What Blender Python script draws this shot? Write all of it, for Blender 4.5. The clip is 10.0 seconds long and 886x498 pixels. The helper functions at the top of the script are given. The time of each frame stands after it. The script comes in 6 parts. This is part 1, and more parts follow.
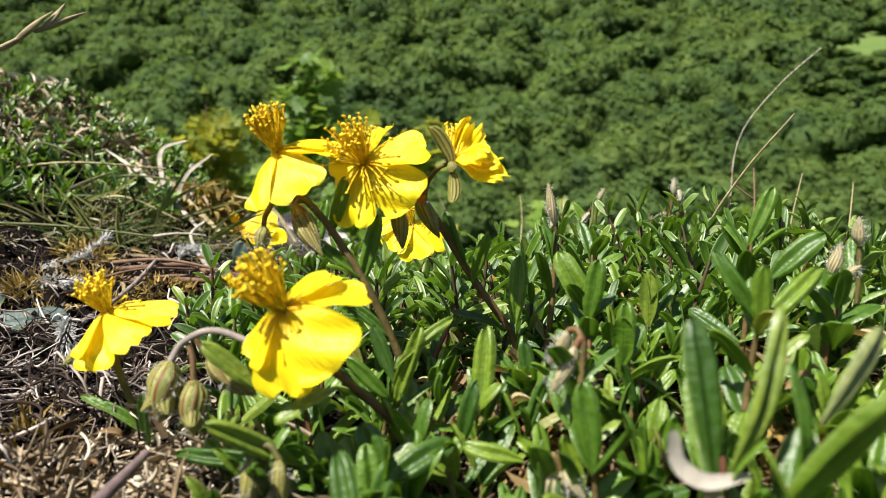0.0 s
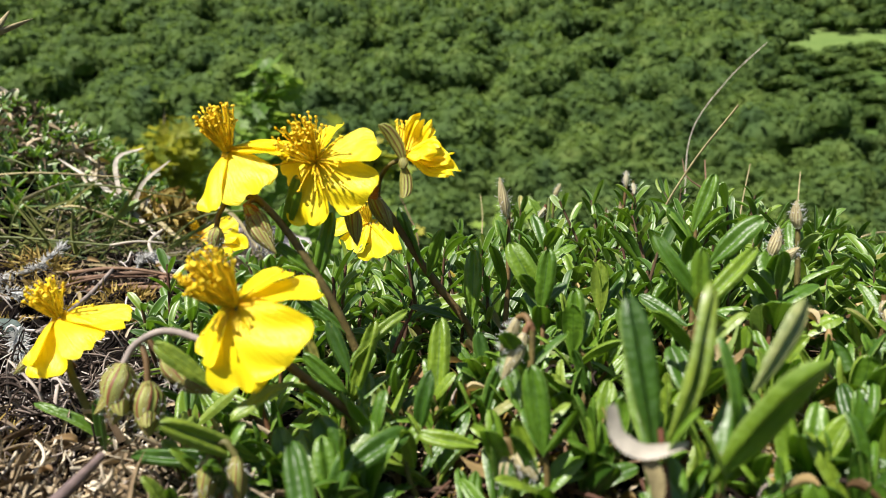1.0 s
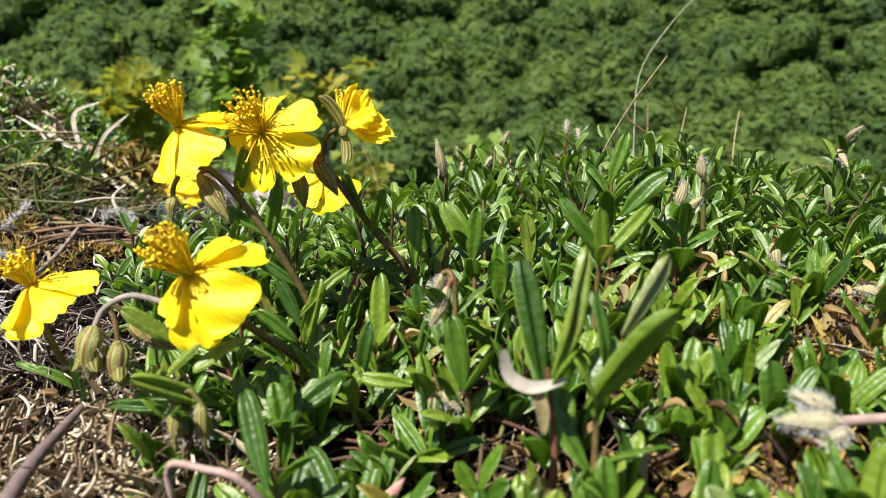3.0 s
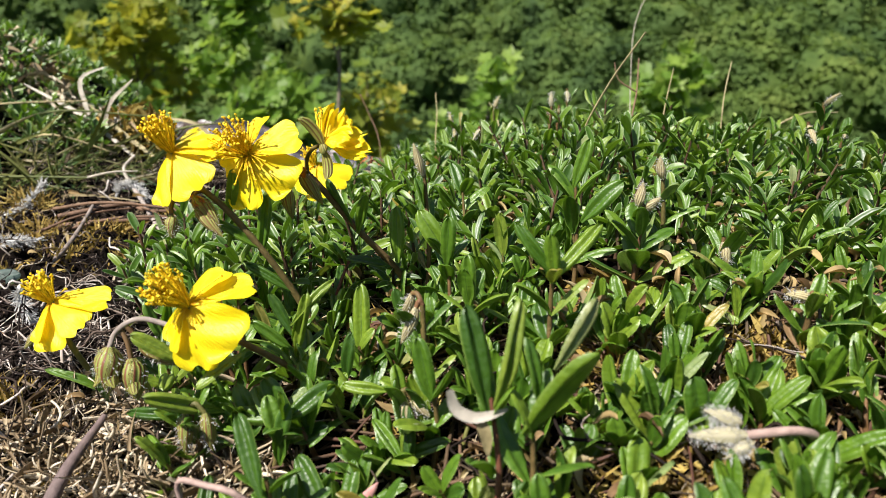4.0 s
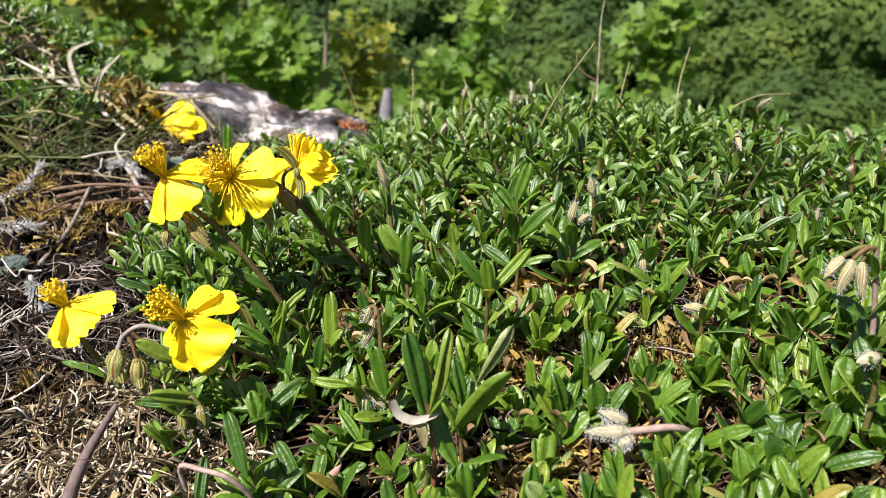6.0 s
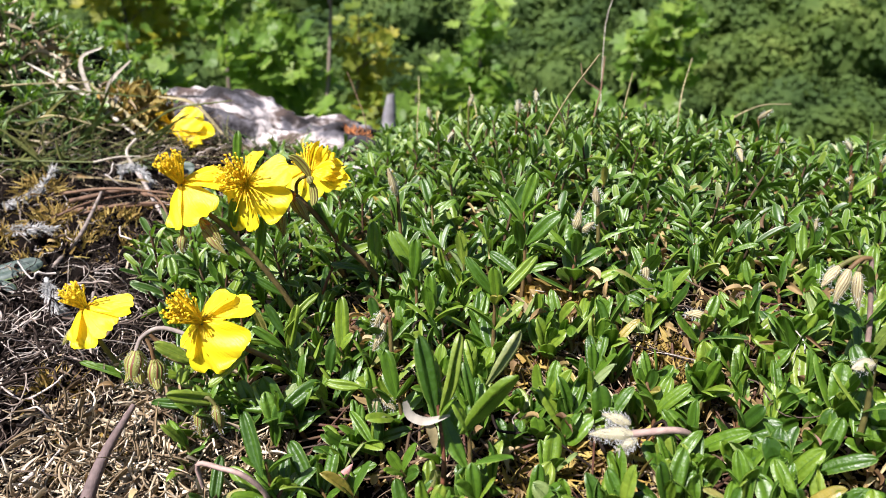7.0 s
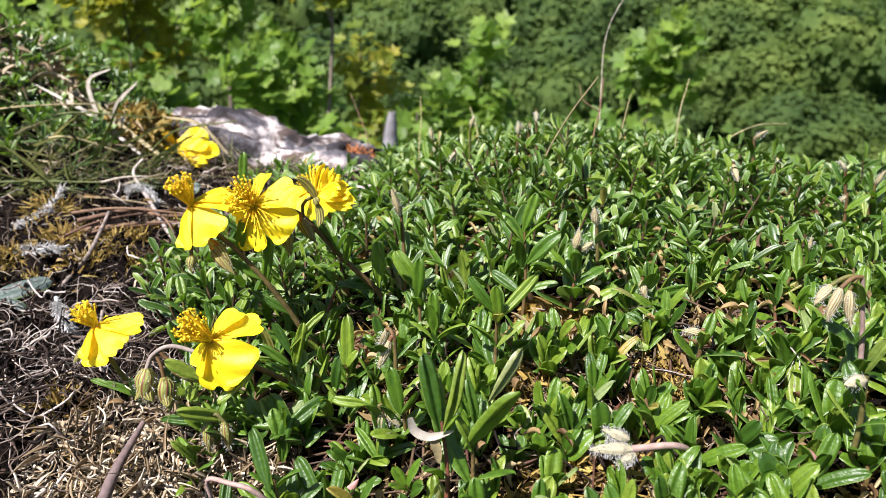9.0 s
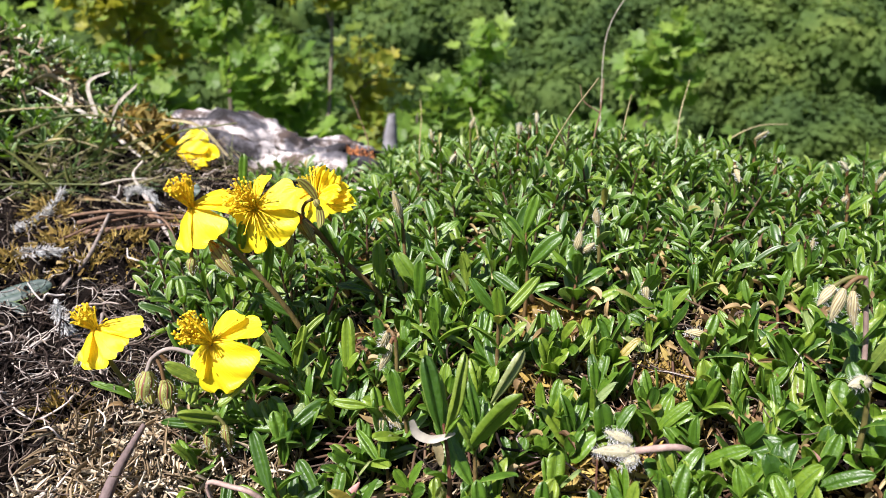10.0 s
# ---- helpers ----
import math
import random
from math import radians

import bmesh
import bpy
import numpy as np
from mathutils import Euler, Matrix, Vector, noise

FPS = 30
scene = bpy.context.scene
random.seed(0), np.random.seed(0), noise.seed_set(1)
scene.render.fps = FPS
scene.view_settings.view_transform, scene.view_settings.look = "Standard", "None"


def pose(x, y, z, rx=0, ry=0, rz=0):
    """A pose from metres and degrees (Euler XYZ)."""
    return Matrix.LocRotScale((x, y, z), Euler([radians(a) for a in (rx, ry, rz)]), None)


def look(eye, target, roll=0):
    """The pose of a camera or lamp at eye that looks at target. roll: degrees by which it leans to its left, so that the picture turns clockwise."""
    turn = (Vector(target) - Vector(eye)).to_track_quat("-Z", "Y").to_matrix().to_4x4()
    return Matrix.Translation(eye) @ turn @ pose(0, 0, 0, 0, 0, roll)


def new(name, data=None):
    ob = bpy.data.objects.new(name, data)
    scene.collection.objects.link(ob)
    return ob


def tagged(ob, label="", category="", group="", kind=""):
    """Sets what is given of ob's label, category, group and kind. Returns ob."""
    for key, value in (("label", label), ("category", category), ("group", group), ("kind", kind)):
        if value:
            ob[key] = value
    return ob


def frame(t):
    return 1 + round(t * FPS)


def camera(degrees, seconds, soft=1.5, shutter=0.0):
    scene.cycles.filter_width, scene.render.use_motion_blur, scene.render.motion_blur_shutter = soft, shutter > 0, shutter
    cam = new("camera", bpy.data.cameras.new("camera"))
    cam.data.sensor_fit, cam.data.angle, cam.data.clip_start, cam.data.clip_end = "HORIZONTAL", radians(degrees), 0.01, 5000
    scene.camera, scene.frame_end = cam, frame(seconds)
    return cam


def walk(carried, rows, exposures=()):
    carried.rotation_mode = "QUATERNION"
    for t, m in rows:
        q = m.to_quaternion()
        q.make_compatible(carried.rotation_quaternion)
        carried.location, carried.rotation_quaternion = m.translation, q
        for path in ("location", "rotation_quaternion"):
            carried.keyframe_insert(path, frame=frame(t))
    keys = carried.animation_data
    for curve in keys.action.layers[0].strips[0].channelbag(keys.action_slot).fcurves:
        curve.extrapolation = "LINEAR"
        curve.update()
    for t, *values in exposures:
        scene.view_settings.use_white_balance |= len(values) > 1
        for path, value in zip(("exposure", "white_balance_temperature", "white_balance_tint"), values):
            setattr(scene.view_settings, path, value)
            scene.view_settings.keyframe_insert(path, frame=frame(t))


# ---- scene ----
# ---- camera ----
cam = camera(63.8, 10.0, soft=0.8)
# seconds, x, y, z, yaw, pitch, roll
ROWS = [
    (0.0, 0.0165, 0.0084, 0.0970, 4.44, -4.56, 5.19),
    (0.5, 0.0178, 0.0075, 0.0964, 3.05, -4.47, 4.47),
    (1.0, 0.0198, 0.0062, 0.0955, 1.84, -4.10, 3.57),
    (1.5, 0.0212, 0.0051, 0.0946, 1.02, -3.96, 3.05),
    (2.0, 0.0223, 0.0039, 0.0943, 0.06, -3.76, 2.87),
    (2.5, 0.0236, -0.0007, 0.0978, -0.43, -5.93, 2.38),
    (2.7, 0.0248, -0.0044, 0.0987, -0.80, -6.98, 2.41),
    (3.8, 0.0373, -0.0177, 0.1237, 1.02, -15.46, -0.01),
    (4.0, 0.0385, -0.0194, 0.1280, 0.91, -15.96, -0.12),
    (4.5, 0.0419, -0.0193, 0.1353, 0.93, -17.70, 0.40),
    (5.0, 0.0459, -0.0268, 0.1429, 0.59, -19.78, 0.58),
    (5.5, 0.0478, -0.0332, 0.1501, 1.20, -19.46, 0.04),
    (5.7, 0.0489, -0.0369, 0.1540, 0.33, -21.00, 0.00),
    (7.0, 0.0464, -0.0464, 0.1594, 0.24, -20.63, 0.62),
    (7.5, 0.0460, -0.0498, 0.1623, 0.86, -19.94, 0.27),
    (8.0, 0.0466, -0.0508, 0.1634, 0.72, -19.39, 0.46),
    (8.5, 0.0458, -0.0519, 0.1630, 0.41, -19.26, 0.53),
    (9.0, 0.0458, -0.0511, 0.1621, 0.33, -19.31, 0.48),
    (9.5, 0.0460, -0.0504, 0.1615, 0.47, -19.38, 0.44),
    (10.0, 0.0455, -0.0504, 0.1617, 0.34, -19.15, 0.33),
]
walk(cam, [(t, pose(x, y, z, 90 + pitch, 0, yaw) @ pose(0, 0, 0, 0, 0, roll)) for t, x, y, z, yaw, pitch, roll in ROWS], [(0.0, 1.05, 6450, 13), (2.7, 1.05, 6450, 13), (4.0, 1.0, 6400, 14), (5.6, 1.0, 6400, 14), (7.0, 1.20, 6150, 20), (10.0, 1.20, 6150, 20)])
cam.data.dof.use_dof = True
cam.data.dof.focus_distance = 0.21
cam.data.dof.aperture_fstop = 24.0

# ---- light ----
SUN = Vector((-0.40, -0.44, 0.80)).normalized()
world = bpy.data.worlds.new("sky")
world.use_nodes = True
scene.world = world
wn = world.node_tree.nodes
sky = wn.new("ShaderNodeTexSky")
sky.sky_type = "NISHITA"
sky.sun_disc = False
sky.sun_elevation = math.asin(SUN.z)
sky.sun_rotation = math.atan2(SUN.x, SUN.y)
wn["Background"].inputs["Strength"].default_value = 0.047
world.node_tree.links.new(sky.outputs["Color"], wn["Background"].inputs["Color"])
sun_lamp = bpy.data.lights.new("sun", "SUN")
sun_lamp.energy = 5.0
sun_lamp.angle = radians(0.53)
sun_lamp.color = (1.0, 0.95, 0.86)
new("sun", sun_lamp).matrix_world = look(SUN * 20, (0, 0, 0))


# ---- materials ----
def shader(name):
    m = bpy.data.materials.new(name)
    m.use_nodes = True
    nt = m.node_tree
    return m, nt, nt.nodes["Principled BSDF"]


def put(nt, kind, **inputs):
    n = nt.nodes.new(kind)
    for k, v in inputs.items():
        if k in ("operation", "blend_type", "data_type", "wave_type", "bands_direction", "feature"):
            if k == "operation":
                n.operation = v
            elif k == "data_type":
                n.data_type = v
            elif k == "blend_type":
                n.blend_type = v
            elif k == "feature":
                n.feature = v
        else:
            n.inputs[k.replace("_", " ")].default_value = v
    return n


def ramp(nt, src, stops):
    n = nt.nodes.new("ShaderNodeValToRGB")
    els = n.color_ramp.elements
    while len(els) < len(stops):
        els.new(0.5)
    for e, (p, c) in zip(els, stops):
        e.position = p
        e.color = (*c, 1)
    nt.links.new(src, n.inputs["Fac"])
    return n.outputs["Color"]


def mixed(nt, fac, a, b, mode="MIX"):
    n = nt.nodes.new("ShaderNodeMix")
    n.data_type = "RGBA"
    n.blend_type = mode
    for sock, v in ((n.inputs[0], fac), (n.inputs[6], a), (n.inputs[7], b)):
        if isinstance(v, (int, float)):
            sock.default_value = v
        elif isinstance(v, tuple):
            sock.default_value = (*v, 1)
        else:
            nt.links.new(v, sock)
    return n.outputs[2]


def noise_of(nt, scale, detail=4.0, rough=0.55, coord="Object"):
    tc = nt.nodes.new("ShaderNodeTexCoord")
    n = put(nt, "ShaderNodeTexNoise", Scale=scale, Detail=detail, Roughness=rough)
    nt.links.new(tc.outputs[coord], n.inputs["Vector"])
    return n.outputs["Fac"]


def bumped(nt, bsdf, height, strength, distance):
    n = put(nt, "ShaderNodeBump", Strength=strength, Distance=distance)
    nt.links.new(height, n.inputs["Height"])
    nt.links.new(n.outputs["Normal"], bsdf.inputs["Normal"])
    return n.outputs["Normal"]


def chance(nt, island):
    if island:
        return nt.nodes.new("ShaderNodeNewGeometry").outputs["Random Per Island"]
    return nt.nodes.new("ShaderNodeObjectInfo").outputs["Random"]


def see_through(nt, bsdf, colour, share):
    """Light that shines through a thin leaf or petal."""
    t = nt.nodes.new("ShaderNodeBsdfTranslucent")
    if isinstance(colour, tuple):
        t.inputs["Color"].default_value = (*colour, 1)
    else:
        nt.links.new(colour, t.inputs["Color"])
    mx = nt.nodes.new("ShaderNodeMixShader")
    mx.inputs[0].default_value = share
    nt.links.new(bsdf.outputs[0], mx.inputs[1])
    nt.links.new(t.outputs[0], mx.inputs[2])
    nt.links.new(mx.outputs[0], nt.nodes["Material Output"].inputs["Surface"])


def across(nt):
    """Distance from the midrib (0) to the margin (1) of a leaf, from its UV map, and the place along it."""
    uv = nt.nodes.new("ShaderNodeUVMap")
    sep = nt.nodes.new("ShaderNodeSeparateXYZ")
    nt.links.new(uv.outputs[0], sep.inputs[0])
    a = put(nt, "ShaderNodeMath", operation="SUBTRACT")
    nt.links.new(sep.outputs["X"], a.inputs[0])
    a.inputs[1].default_value = 0.5
    b = put(nt, "ShaderNodeMath", operation="ABSOLUTE")
    nt.links.new(a.outputs[0], b.inputs[0])
    c = put(nt, "ShaderNodeMath", operation="MULTIPLY")
    nt.links.new(b.outputs[0], c.inputs[0])
    c.inputs[1].default_value = 2.0
    return c.outputs[0], sep.outputs["Y"]


def leaf_material(name, island, stops, rough=0.40, share=0.28, through_tint=(0.20, 0.42, 0.01), hoary=(0.18, 0.26, 0.16), margin=(0.22, 0.32, 0.06), edge=0.90):
    """A puckered, finely hairy leaf with a sunken midrib and a pale rolled margin."""
    m, nt, b = shader(name)
    col = ramp(nt, chance(nt, island), stops)
    side, along = across(nt)
    uv = nt.nodes.new("ShaderNodeUVMap")

    def leaf_noise(scale, detail, rough_n):
        mp = nt.nodes.new("ShaderNodeMapping")
        mp.inputs["Scale"].default_value = (0.30, 1.0, 1.0)
        nt.links.new(uv.outputs[0], mp.inputs[0])
        shift = put(nt, "ShaderNodeVectorMath", operation="ADD")
        nt.links.new(mp.outputs[0], shift.inputs[0])
        nt.links.new(chance(nt, island), shift.inputs[1])
        n = put(nt, "ShaderNodeTexNoise", Scale=scale, Detail=detail, Roughness=rough_n)
        nt.links.new(shift.outputs[0], n.inputs["Vector"])
        return n.outputs["Fac"]

    rib = ramp(nt, side, [(0.0, (1, 1, 1)), (0.09, (0, 0, 0))])
    col = mixed(nt, rib, col, mixed(nt, 0.6, col, (0.010, 0.045, 0.006)))
    mottle = ramp(nt, leaf_noise(7.0, 4.0, 0.6), [(0.32, (0.72, 0.78, 0.72)), (0.68, (1.22, 1.16, 1.1))])
    col = mixed(nt, 1.0, col, mottle, "MULTIPLY")
    rim = ramp(nt, side, [(edge, (0, 0, 0)), (1.0, (0.7, 0.7, 0.7))])
    col = mixed(nt, rim, col, margin)
    hairs = leaf_noise(60.0, 3.0, 0.7)
    col = mixed(nt, ramp(nt, hairs, [(0.60, (0, 0, 0)), (0.78, (0.35, 0.35, 0.35))]), col, hoary)
    nt.links.new(col, b.inputs["Base Color"])
    gloss = ramp(nt, leaf_noise(24.0, 3.0, 0.6), [(0.35, (rough,) * 3), (0.70, (rough + 0.10,) * 3)])
    nt.links.new(gloss, b.inputs["Roughness"])
    b.inputs["Specular IOR Level"].default_value = 0.72
    bumped(nt, b, leaf_noise(11.0, 2.0, 0.5), 0.10, 0.0005 if island else 0.030)
    see_through(nt, b, mixed(nt, 0.5, col, through_tint), share)
    return m


GREENS = [(0.0, (0.028, 0.080, 0.006)), (0.30, (0.058, 0.138, 0.008)), (0.65, (0.100, 0.200, 0.011)), (0.86, (0.160, 0.252, 0.018)), (0.95, (0.185, 0.262, 0.03)), (0.975, (0.20, 0.27, 0.12)), (1.0, (0.30, 0.23, 0.03))]
M_LEAF = leaf_material("rock_rose_leaf", False, GREENS)
M_LEAF_MAT = leaf_material("rock_rose_leaf_mat", True, GREENS, margin=(0.34, 0.42, 0.22), edge=0.74)


def plain(name, stops, island=False, rough=0.7, scale=150.0, share=0.0, tint=(0.3, 0.3, 0.1), bump=0.3, dist=0.0005, rand=True, spec=0.35):
    """A matt natural surface: tint by chance, mottled by noise at two scales."""
    m, nt, b = shader(name)
    col = ramp(nt, chance(nt, island) if rand else noise_of(nt, scale * 0.12, 4.0), stops)
    mott = ramp(nt, noise_of(nt, scale, 6.0), [(0.3, (0.55, 0.55, 0.55)), (0.7, (1.15, 1.15, 1.15))])
    col = mixed(nt, 1.0, col, mott, "MULTIPLY")
    nt.links.new(col, b.inputs["Base Color"])
    b.inputs["Roughness"].default_value = rough
    b.inputs["Specular IOR Level"].default_value = spec
    bumped(nt, b, noise_of(nt, scale * 4, 4.0), bump, dist)
    if share:
        see_through(nt, b, tint, share)
    return m


def petal_material():
    m, nt, b = shader("petal_yellow")
    side, along = across(nt)
    col = ramp(nt, along, [(0.0, (0.78, 0.36, 0.0)), (0.18, (0.94, 0.70, 0.004)), (1.0, (0.96, 0.81, 0.014))])
    streak = put(nt, "ShaderNodeTexNoise", Scale=9.0, Detail=3.0)
    uv = nt.nodes.new("ShaderNodeUVMap")
    mp = nt.nodes.new("ShaderNodeMapping")
    mp.inputs["Scale"].default_value = (3.0, 0.35, 1.0)
    nt.links.new(uv.outputs[0], mp.inputs[0])
    nt.links.new(mp.outputs[0], streak.inputs["Vector"])
    col = mixed(nt, ramp(nt, streak.outputs["Fac"], [(0.45, (0, 0, 0)), (0.8, (0.3, 0.3, 0.3))]), col, (0.88, 0.54, 0.0))
    nt.links.new(col, b.inputs["Base Color"])
    b.inputs["Roughness"].default_value = 0.42
    b.inputs["Specular IOR Level"].default_value = 0.35
    bumped(nt, b, streak.outputs["Fac"], 0.5, 0.0006)
    see_through(nt, b, (0.96, 0.72, 0.004), 0.34)
    return m


def sepal_material(name, pale, line, bands):
    """Ribbed sepals and buds: dark lines run along them."""
    m, nt, b = shader(name)
    uv = nt.nodes.new("ShaderNodeUVMap")
    w = put(nt, "ShaderNodeTexWave", Scale=bands, Distortion=1.2, Detail=2.0)
    nt.links.new(uv.outputs[0], w.inputs["Vector"])
    lines = ramp(nt, w.outputs["Fac"], [(0.55, (0, 0, 0)), (0.85, (1, 1, 1))])
    base = ramp(nt, noise_of(nt, 300.0), [(0.3, pale), (0.7, tuple(c * 0.7 for c in pale))])
    col = mixed(nt, lines, base, line)
    nt.links.new(col, b.inputs["Base Color"])
    b.inputs["Roughness"].default_value = 0.6
    bumped(nt, b, w.outputs["Fac"], 0.4, 0.0004)
    see_through(nt, b, pale, 0.15)
    return m


M_PETAL = petal_material()
M_STAMEN = plain("stamen_orange", [(0.0, (0.93, 0.60, 0.005)), (1.0, (0.97, 0.76, 0.02))], False, 0.5, 800.0, 0.15, (0.9, 0.5, 0.0))
M_SEPAL = sepal_material("sepal_striped", (0.32, 0.35, 0.07), (0.13, 0.06, 0.02), 1.6)
M_BUD = sepal_material("bud_striped", (0.31, 0.36, 0.08), (0.17, 0.05, 0.025), 1.3)
M_BUD_PALE = sepal_material("withered_bud", (0.56, 0.51, 0.28), (0.27, 0.20, 0.10), 1.4)
M_STEM = plain("stem_red_brown", [(0.0, (0.15, 0.085, 0.035)), (0.5, (0.12, 0.125, 0.03)), (1.0, (0.17, 0.062, 0.036))], rough=0.6, scale=400.0, bump=0.4)
M_STEM_MAT = plain("woody_stem", [(0.0, (0.085, 0.036, 0.022)), (0.6, (0.065, 0.045, 0.02)), (1.0, (0.13, 0.075, 0.042))], True, 0.7, 300.0)
M_HAIR = plain("white_hairs", [(0.0, (0.62, 0.62, 0.60)), (1.0, (0.82, 0.82, 0.80))], True, 0.6, 300.0, 0.3, (0.7, 0.7, 0.65))
M_STRAW = plain("dry_straw", [(0.0, (0.05, 0.035, 0.02)), (0.35, (0.16, 0.115, 0.07)), (0.7, (0.30, 0.235, 0.145)), (1.0, (0.44, 0.37, 0.26))], True, 0.75, 250.0)
M_HEAP = plain("pale_straw", [(0.0, (0.06, 0.036, 0.016)), (0.35, (0.28, 0.205, 0.115)), (0.7, (0.50, 0.41, 0.27)), (1.0, (0.72, 0.65, 0.51))], True, 0.8, 250.0)
M_FUR = sepal_material("furry_withered_bud", (0.46, 0.43, 0.27), (0.36, 0.33, 0.22), 0.6)
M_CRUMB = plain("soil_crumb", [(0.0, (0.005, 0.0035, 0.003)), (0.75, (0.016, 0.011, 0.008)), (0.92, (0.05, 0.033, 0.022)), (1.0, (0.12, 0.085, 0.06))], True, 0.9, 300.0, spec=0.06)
M_STALK = plain("dry_stalk", [(0.0, (0.31, 0.255, 0.12)), (1.0, (0.40, 0.34, 0.18))], False, 0.7, 250.0)
M_STALK_RED = plain("dry_red_stalk", [(0.0, (0.15, 0.085, 0.05)), (1.0, (0.20, 0.12, 0.07))], False, 0.7, 250.0)
M_ROOT = plain("root_fibre", [(0.0, (0.012, 0.008, 0.006)), (0.40, (0.035, 0.024, 0.018)), (0.60, (0.16, 0.12, 0.095)), (0.80, (0.38, 0.32, 0.27)), (1.0, (0.62, 0.56, 0.50))], True, 0.8, 250.0, spec=0.15)
M_TWIG = plain("grey_twig", [(0.0, (0.22, 0.18, 0.15)), (1.0, (0.36, 0.31, 0.27))], False, 0.8, 300.0)
M_MOSS = plain("ochre_moss", [(0.0, (0.16, 0.10, 0.02)), (0.5, (0.34, 0.23, 0.05)), (1.0, (0.45, 0.36, 0.11))], True, 0.8, 250.0, 0.15, (0.4, 0.3, 0.05))
M_GRASS = plain("grass_blade", [(0.0, (0.03, 0.075, 0.018)), (0.45, (0.07, 0.14, 0.03)), (0.65, (0.17, 0.18, 0.06)), (0.85, (0.28, 0.22, 0.11)), (1.0, (0.48, 0.42, 0.29))], True, 0.55, 120.0, 0.3, (0.34, 0.36, 0.12))
M_SILVER = leaf_material("silvery_leaf", False, [(0.0, (0.045, 0.075, 0.065)), (1.0, (0.065, 0.095, 0.085))], 0.6, 0.05, (0.15, 0.2, 0.12), (0.13, 0.16, 0.155))
M_DRYLEAF = plain("white_dry_leaf", [(0.0, (0.54, 0.48, 0.38)), (1.0, (0.60, 0.55, 0.46))], False, 0.6, 200.0, 0.2, (0.7, 0.6, 0.45))
M_WITHERED = plain("withered_petal", [(0.0, (0.30, 0.12, 0.04)), (1.0, (0.42, 0.16, 0.05))], False, 0.7, 8.0)
M_BROWNLEAF = plain("brown_dry_leaf", [(0.0, (0.15, 0.085, 0.04)), (0.35, (0.27, 0.18, 0.08)), (0.75, (0.42, 0.32, 0.13)), (1.0, (0.52, 0.44, 0.26))], True, 0.7, 200.0, 0.2, (0.5, 0.3, 0.08))
M_PINK_STALK = plain("pink_stalk", [(0.0, (0.36, 0.25, 0.21)), (1.0, (0.42, 0.32, 0.26))], False, 0.6, 400.0)
M_PINK = plain("pink_bud_tip", [(0.0, (0.42, 0.17, 0.16)), (1.0, (0.50, 0.26, 0.23))], False, 0.6, 400.0)
M_MAUVE = plain("mauve_stalk", [(0.0, (0.145, 0.105, 0.095)), (1.0, (0.18, 0.13, 0.12))], False, 0.75, 400.0)
M_SHRUB = plain("shrub_leaf", [(0.0, (0.08, 0.165, 0.02)), (0.6, (0.15, 0.255, 0.034)), (1.0, (0.25, 0.35, 0.065))], True, 0.5, 40.0, 0.42, (0.33, 0.50, 0.06), 0.1, 0.002)
M_SHRUB_OCHRE = plain("ochre_shrub_leaf", [(0.0, (0.12, 0.19, 0.022)), (0.6, (0.22, 0.27, 0.03)), (1.0, (0.36, 0.33, 0.04))], True, 0.5, 40.0, 0.45, (0.46, 0.46, 0.04), 0.1, 0.002)
M_BARK = plain("bark", [(0.0, (0.12, 0.09, 0.07)), (1.0, (0.22, 0.18, 0.14))], False, 0.85, 30.0, dist=0.004)


def rock_material():
    m, nt, b = shader("pale_limestone")
    col = ramp(nt, noise_of(nt, 14.0, 8.0, 0.6), [(0.45, (0.035, 0.032, 0.036)), (0.50, (0.13, 0.125, 0.14)), (0.54, (0.44, 0.40, 0.38)), (0.62, (0.68, 0.63, 0.60))])
    spots = ramp(nt, noise_of(nt, 42.0, 6.0, 0.7), [(0.45, (0.16, 0.12, 0.10)), (0.55, (1, 1, 1))])
    col = mixed(nt, 1.0, col, spots, "MULTIPLY")
    rust = ramp(nt, noise_of(nt, 8.0, 3.0), [(0.60, (0, 0, 0)), (0.70, (0.8, 0.8, 0.8))])
    col = mixed(nt, rust, col, (0.30, 0.15, 0.05))
    nt.links.new(col, b.inputs["Base Color"])
    b.inputs["Roughness"].default_value = 0.9
    bumped(nt, b, noise_of(nt, 90.0, 8.0, 0.65), 0.8, 0.006)
    return m


